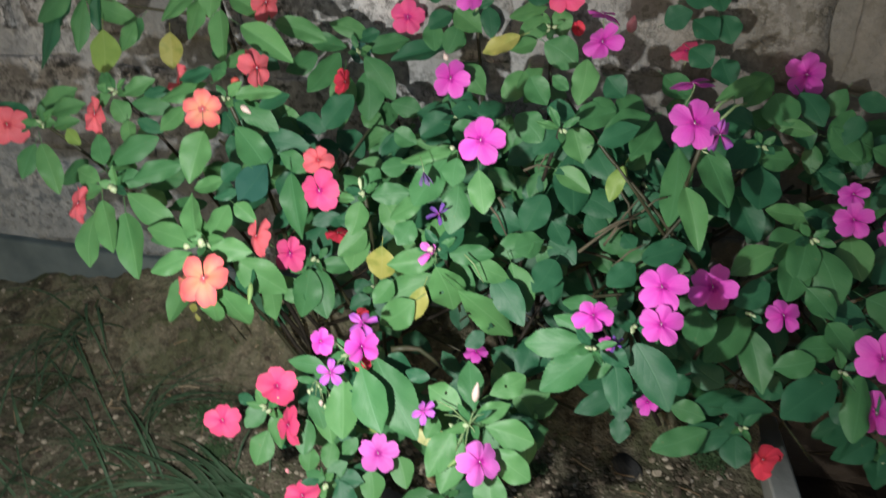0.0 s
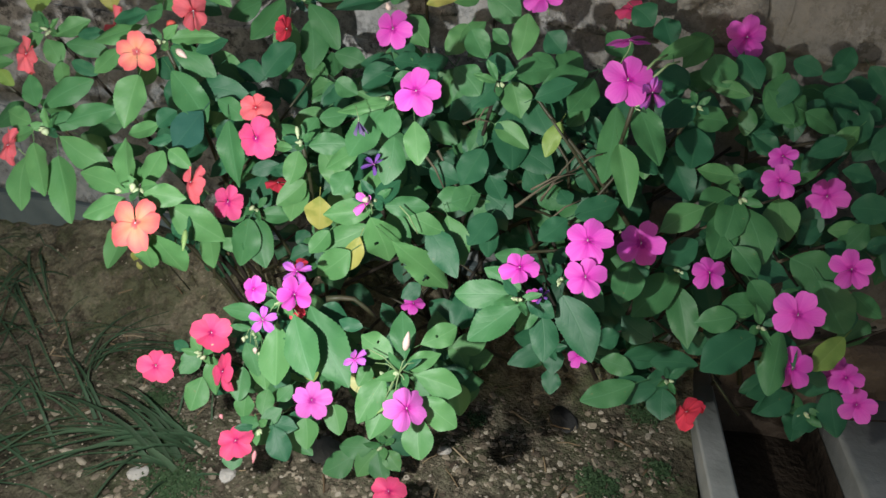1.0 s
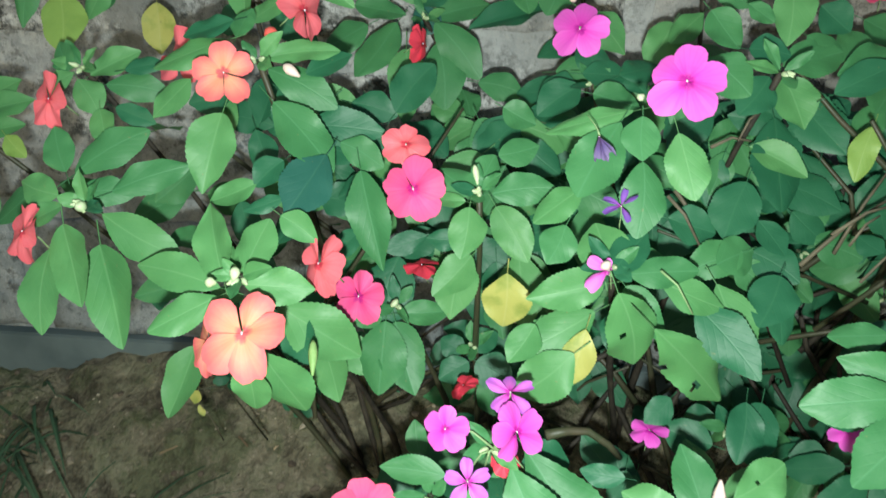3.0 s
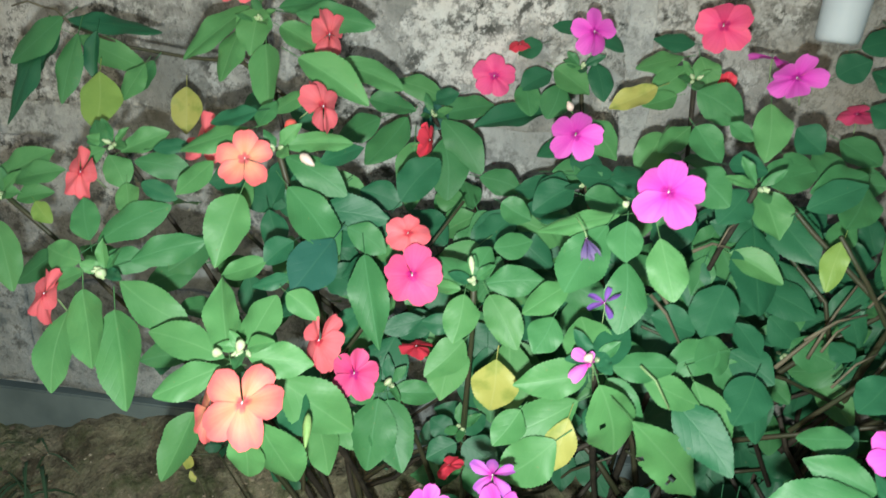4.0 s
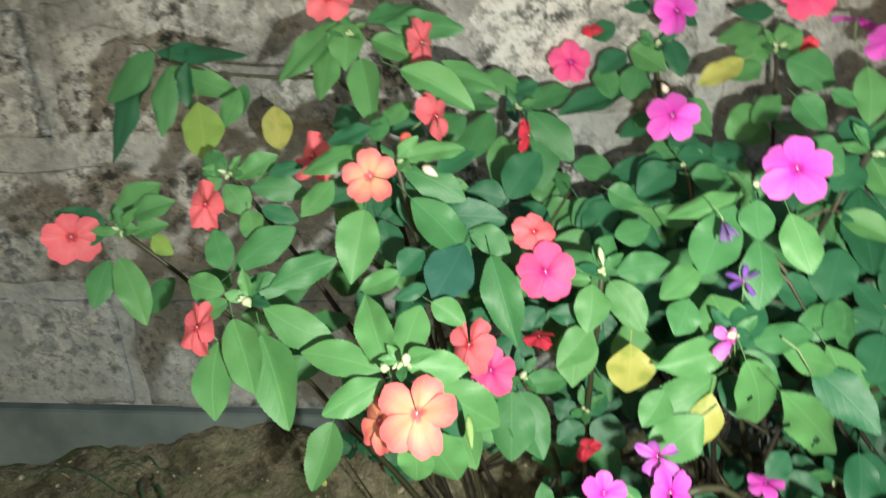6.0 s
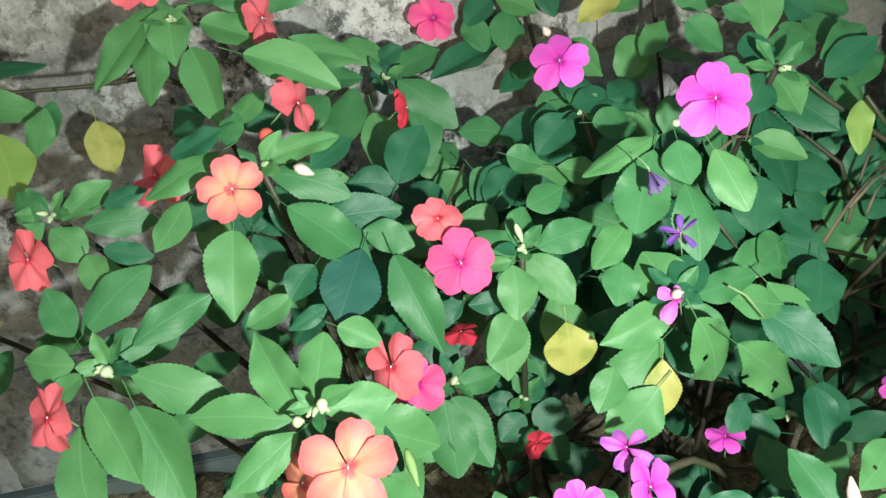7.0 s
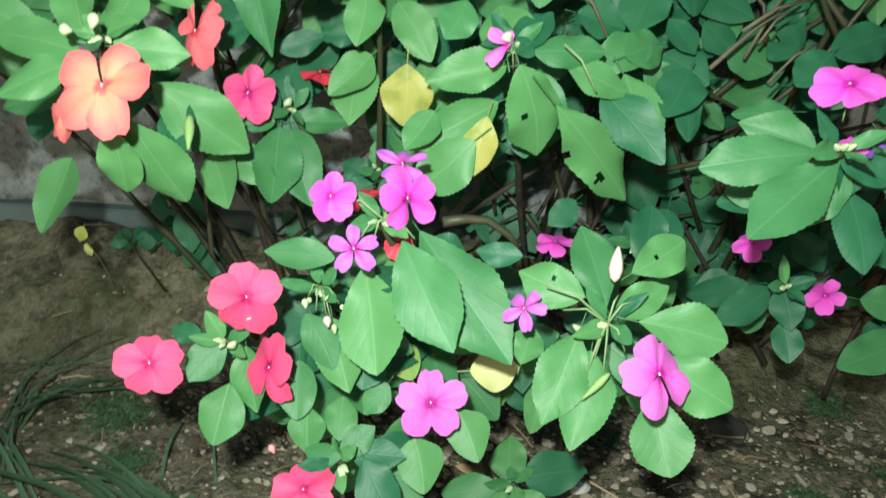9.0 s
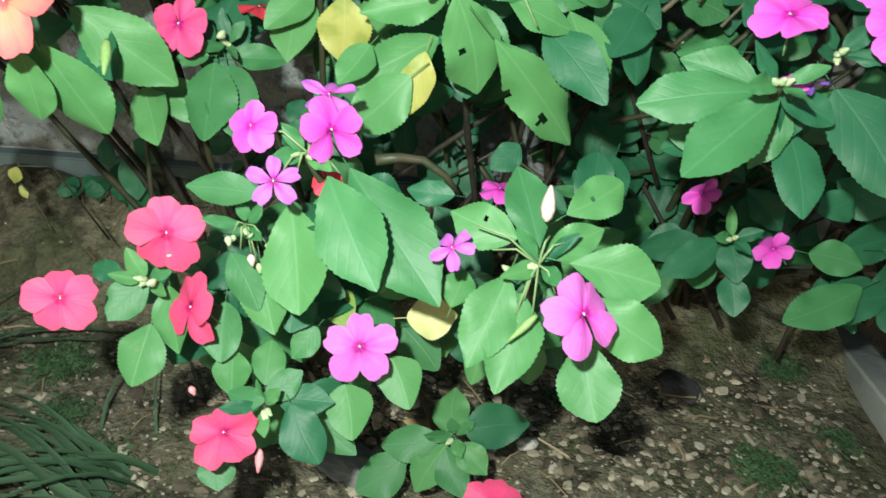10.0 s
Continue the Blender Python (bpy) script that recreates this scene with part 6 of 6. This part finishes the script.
def grass_tuft(x, y, count, ln, seed, lo=0.0, hi=6.28, spread_r=0.02, broad=1.0):
    rnd = random.Random(seed)
    verts, faces = [], []
    for _ in range(count):
        px, py = x + rnd.gauss(0, spread_r), y + rnd.gauss(0, spread_r)
        grass_blade(rnd, px, py, ground_height(px, py) - 0.004, rnd.uniform(lo, hi), ln * rnd.uniform(0.5, 1.2), broad * rnd.uniform(0.0009, 0.0024), verts, faces, rnd.uniform(0.3, 0.9))
    me = bpy.data.meshes.new("grass_tuft")
    me.from_pydata(verts, [], faces)
    for p in me.polygons:
        p.use_smooth = True
    me.materials.append(GRASS_MAT)
    return tagged(new("grass_tuft", me), "tuft of long thin dark green grass on soil", "grass", "grass tufts", "stuff")
grass_tuft(-0.24, 0.300, 28, 0.20, 1, 2.6, 3.85, 0.016, 1.55)
grass_tuft(-0.255, 0.285, 8, 0.10, 2, 0, 6.28, 0.016)
grass_tuft(-0.555, 0.50, 34, 0.17, 3, 3.4, 5.9, 0.03)
grass_tuft(-0.41, 0.40, 9, 0.17, 4, 0.1, 1.2, 0.01)
lone_blades = ((-0.267, 0.353, 1.5, 0.11), (-0.226, 0.352, 1.9, 0.10), (-0.210, 0.396, 2.2, 0.09), (-0.40, 0.36, 0.5, 0.2), (-0.43, 0.38, 0.35, 0.24), (-0.45, 0.42, 0.1, 0.22), (-0.37, 0.34, 1.9, 0.17), (-0.48, 0.44, 1.2, 0.15), (-0.52, 0.40, 0.4, 0.2))
rnd, verts, faces = random.Random(77), [], []
for x, y, a, ln in lone_blades:
    grass_blade(rnd, x, y, ground_height(x, y) - 0.004, a, ln, rnd.uniform(0.0007, 0.0014), verts, faces, rnd.uniform(0.25, 0.5))
me = bpy.data.meshes.new("grass_blades")
me.from_pydata(verts, [], faces)
me.materials.append(GRASS_MAT)
tagged(new("grass_blades", me), "thin single grass blades leaning over the soil", "grass", "grass tufts", "stuff")
grass_tuft(-0.50, 0.34, 24, 0.17, 6, 0, 6.28, 0.07)
grass_tuft(-0.38, 0.30, 26, 0.15, 7, 2.4, 4.4, 0.04)


def moss_patch(x, y, radius, seed):
    """Low moss and tiny weed leaves lying close over the soil."""
    rnd = random.Random(seed)
    verts, faces = [], []
    for _ in range(int(1500 * (radius / 0.03) ** 2)):
        px, py = x + rnd.gauss(0, radius * 0.55), y + rnd.gauss(0, radius * 0.5)
        if px > 0.292:
            continue
        z, a, r = ground_height(px, py) + rnd.uniform(0.001, 0.005), rnd.uniform(0, 6.3), rnd.uniform(0.001, 0.0032)
        ca, sa, n0 = math.cos(a) * r, math.sin(a) * r, len(verts)
        tilt = rnd.uniform(-0.6, 0.6) * r
        verts.extend([(px - ca, py - sa, z), (px + sa * 0.6, py - ca * 0.6, z + tilt), (px + ca, py + sa, z + r * 0.5), (px - sa * 0.6, py + ca * 0.6, z - tilt * 0.5)])
        faces.append((n0, n0 + 1, n0 + 2, n0 + 3))
    me = bpy.data.meshes.new("moss_patch")
    me.from_pydata(verts, [], faces)
    me.materials.append(MOSS_MAT)
    return tagged(new("moss_patch", me), "patch of low green moss and tiny weeds on soil", "moss", "moss patches", "stuff")


for k, (x, y, r) in enumerate(((0.200, 0.362, 0.02), (0.249, 0.48, 0.016), (-0.262, 0.324, 0.02), (-0.225, 0.265, 0.026), (0.265, 0.40, 0.012), (0.06, 0.43, 0.01), (-0.05, 0.35, 0.01), (-0.33, 0.42, 0.022), (-0.30, 0.37, 0.015))):
    moss_patch(x, y, r, 40 + k)


def stone(x, y, size, kind, label, seed):
    bm = bmesh.new()
    bmesh.ops.create_icosphere(bm, subdivisions=3, radius=1.0)
    for v in bm.verts:
        n = v.co.normalized()
        flat = n * (1 + 0.25 * noise.noise(n * 1.4 + Vector((seed, 0, 0))) + 0.12 * noise.noise(n * 4 + Vector((0, seed, 0))))
        v.co = Vector((flat.x * size[0], flat.y * size[1], flat.z * size[2]))
    ob = new("stone", finish("stone", bm, STONE_MATS[kind], False))
    ob.matrix_basis = pose(x, y, ground_height(x, y) + size[2] * 0.3, 0, 0, seed * 40)
    return tagged(ob, label, "stone", "stones on the soil")


stone(-0.264, 0.264, (0.011, 0.008, 0.004), "white", "flat white stone chip beside the grass tuft", 1)
stone(-0.178, 0.289, (0.009, 0.008, 0.005), "white", "pale rounded stone on the soil", 2)
stone(0.160, 0.452, (0.022, 0.015, 0.006), "dark", "dark flat stone half sunk in soil", 3)
stone(-0.088, 0.341, (0.026, 0.018, 0.005), "grey", "flat grey stone lying under low leaves", 4)
stone(0.035, 0.372, (0.008, 0.006, 0.004), "white", "pale small stone on bare soil", 5)


def fallen_leaf(x, y, turn, length, label):
    me = pick.choice(BLADES[""]).copy()
    me.materials.clear()
    me.materials.append(DRY_LEAF_MAT)
    ob = new("fallen_leaf", me)
    ob.matrix_basis = pose(x, y, ground_height(x, y) + 0.006, 3, 4, turn) @ Matrix.Diagonal((length * 0.4, length, length, 1))
    return tagged(ob, label, "dead leaf")


fallen_leaf(-0.055, 0.382, -100, 0.03, "dry tan fallen leaf on the soil")
fallen_leaf(-0.018, 0.352, 170, 0.018, "small curled tan dead leaf beside the seedling")


# ---- white plastic bottle hanging before the wall, only its foot is seen
def bottle():
    bm = bmesh.new()
    prof = [(0.0, 0.0), (0.0125, 0.0), (0.0148, 0.0018), (0.0155, 0.005), (0.0178, 0.06), (0.0172, 0.064), (0.018, 0.068), (0.018, 0.11), (0.013, 0.128), (0.008, 0.134), (0.008, 0.15)]
    n = 24
    rings = [[bm.verts.new((r * math.cos(2 * math.pi * i / n), r * math.sin(2 * math.pi * i / n), z)) for i in range(n)] for r, z in prof[1:]]
    for a, b in zip(rings, rings[1:]):
        for i in range(n):
            bm.faces.new((a[i], a[(i + 1) % n], b[(i + 1) % n], b[i]))
    bm.faces.new(rings[0][::-1])
    bm.faces.new(rings[-1])
    ob = new("plastic_bottle", finish("plastic_bottle", bm, PLASTIC_MAT))
    ob.matrix_basis = pose(0.131, WALL_Y - 0.028, 0.492, 0, 5, 0)
    return tagged(ob, "white plastic bottle hung against the grey wall", "bottle")


bottle()
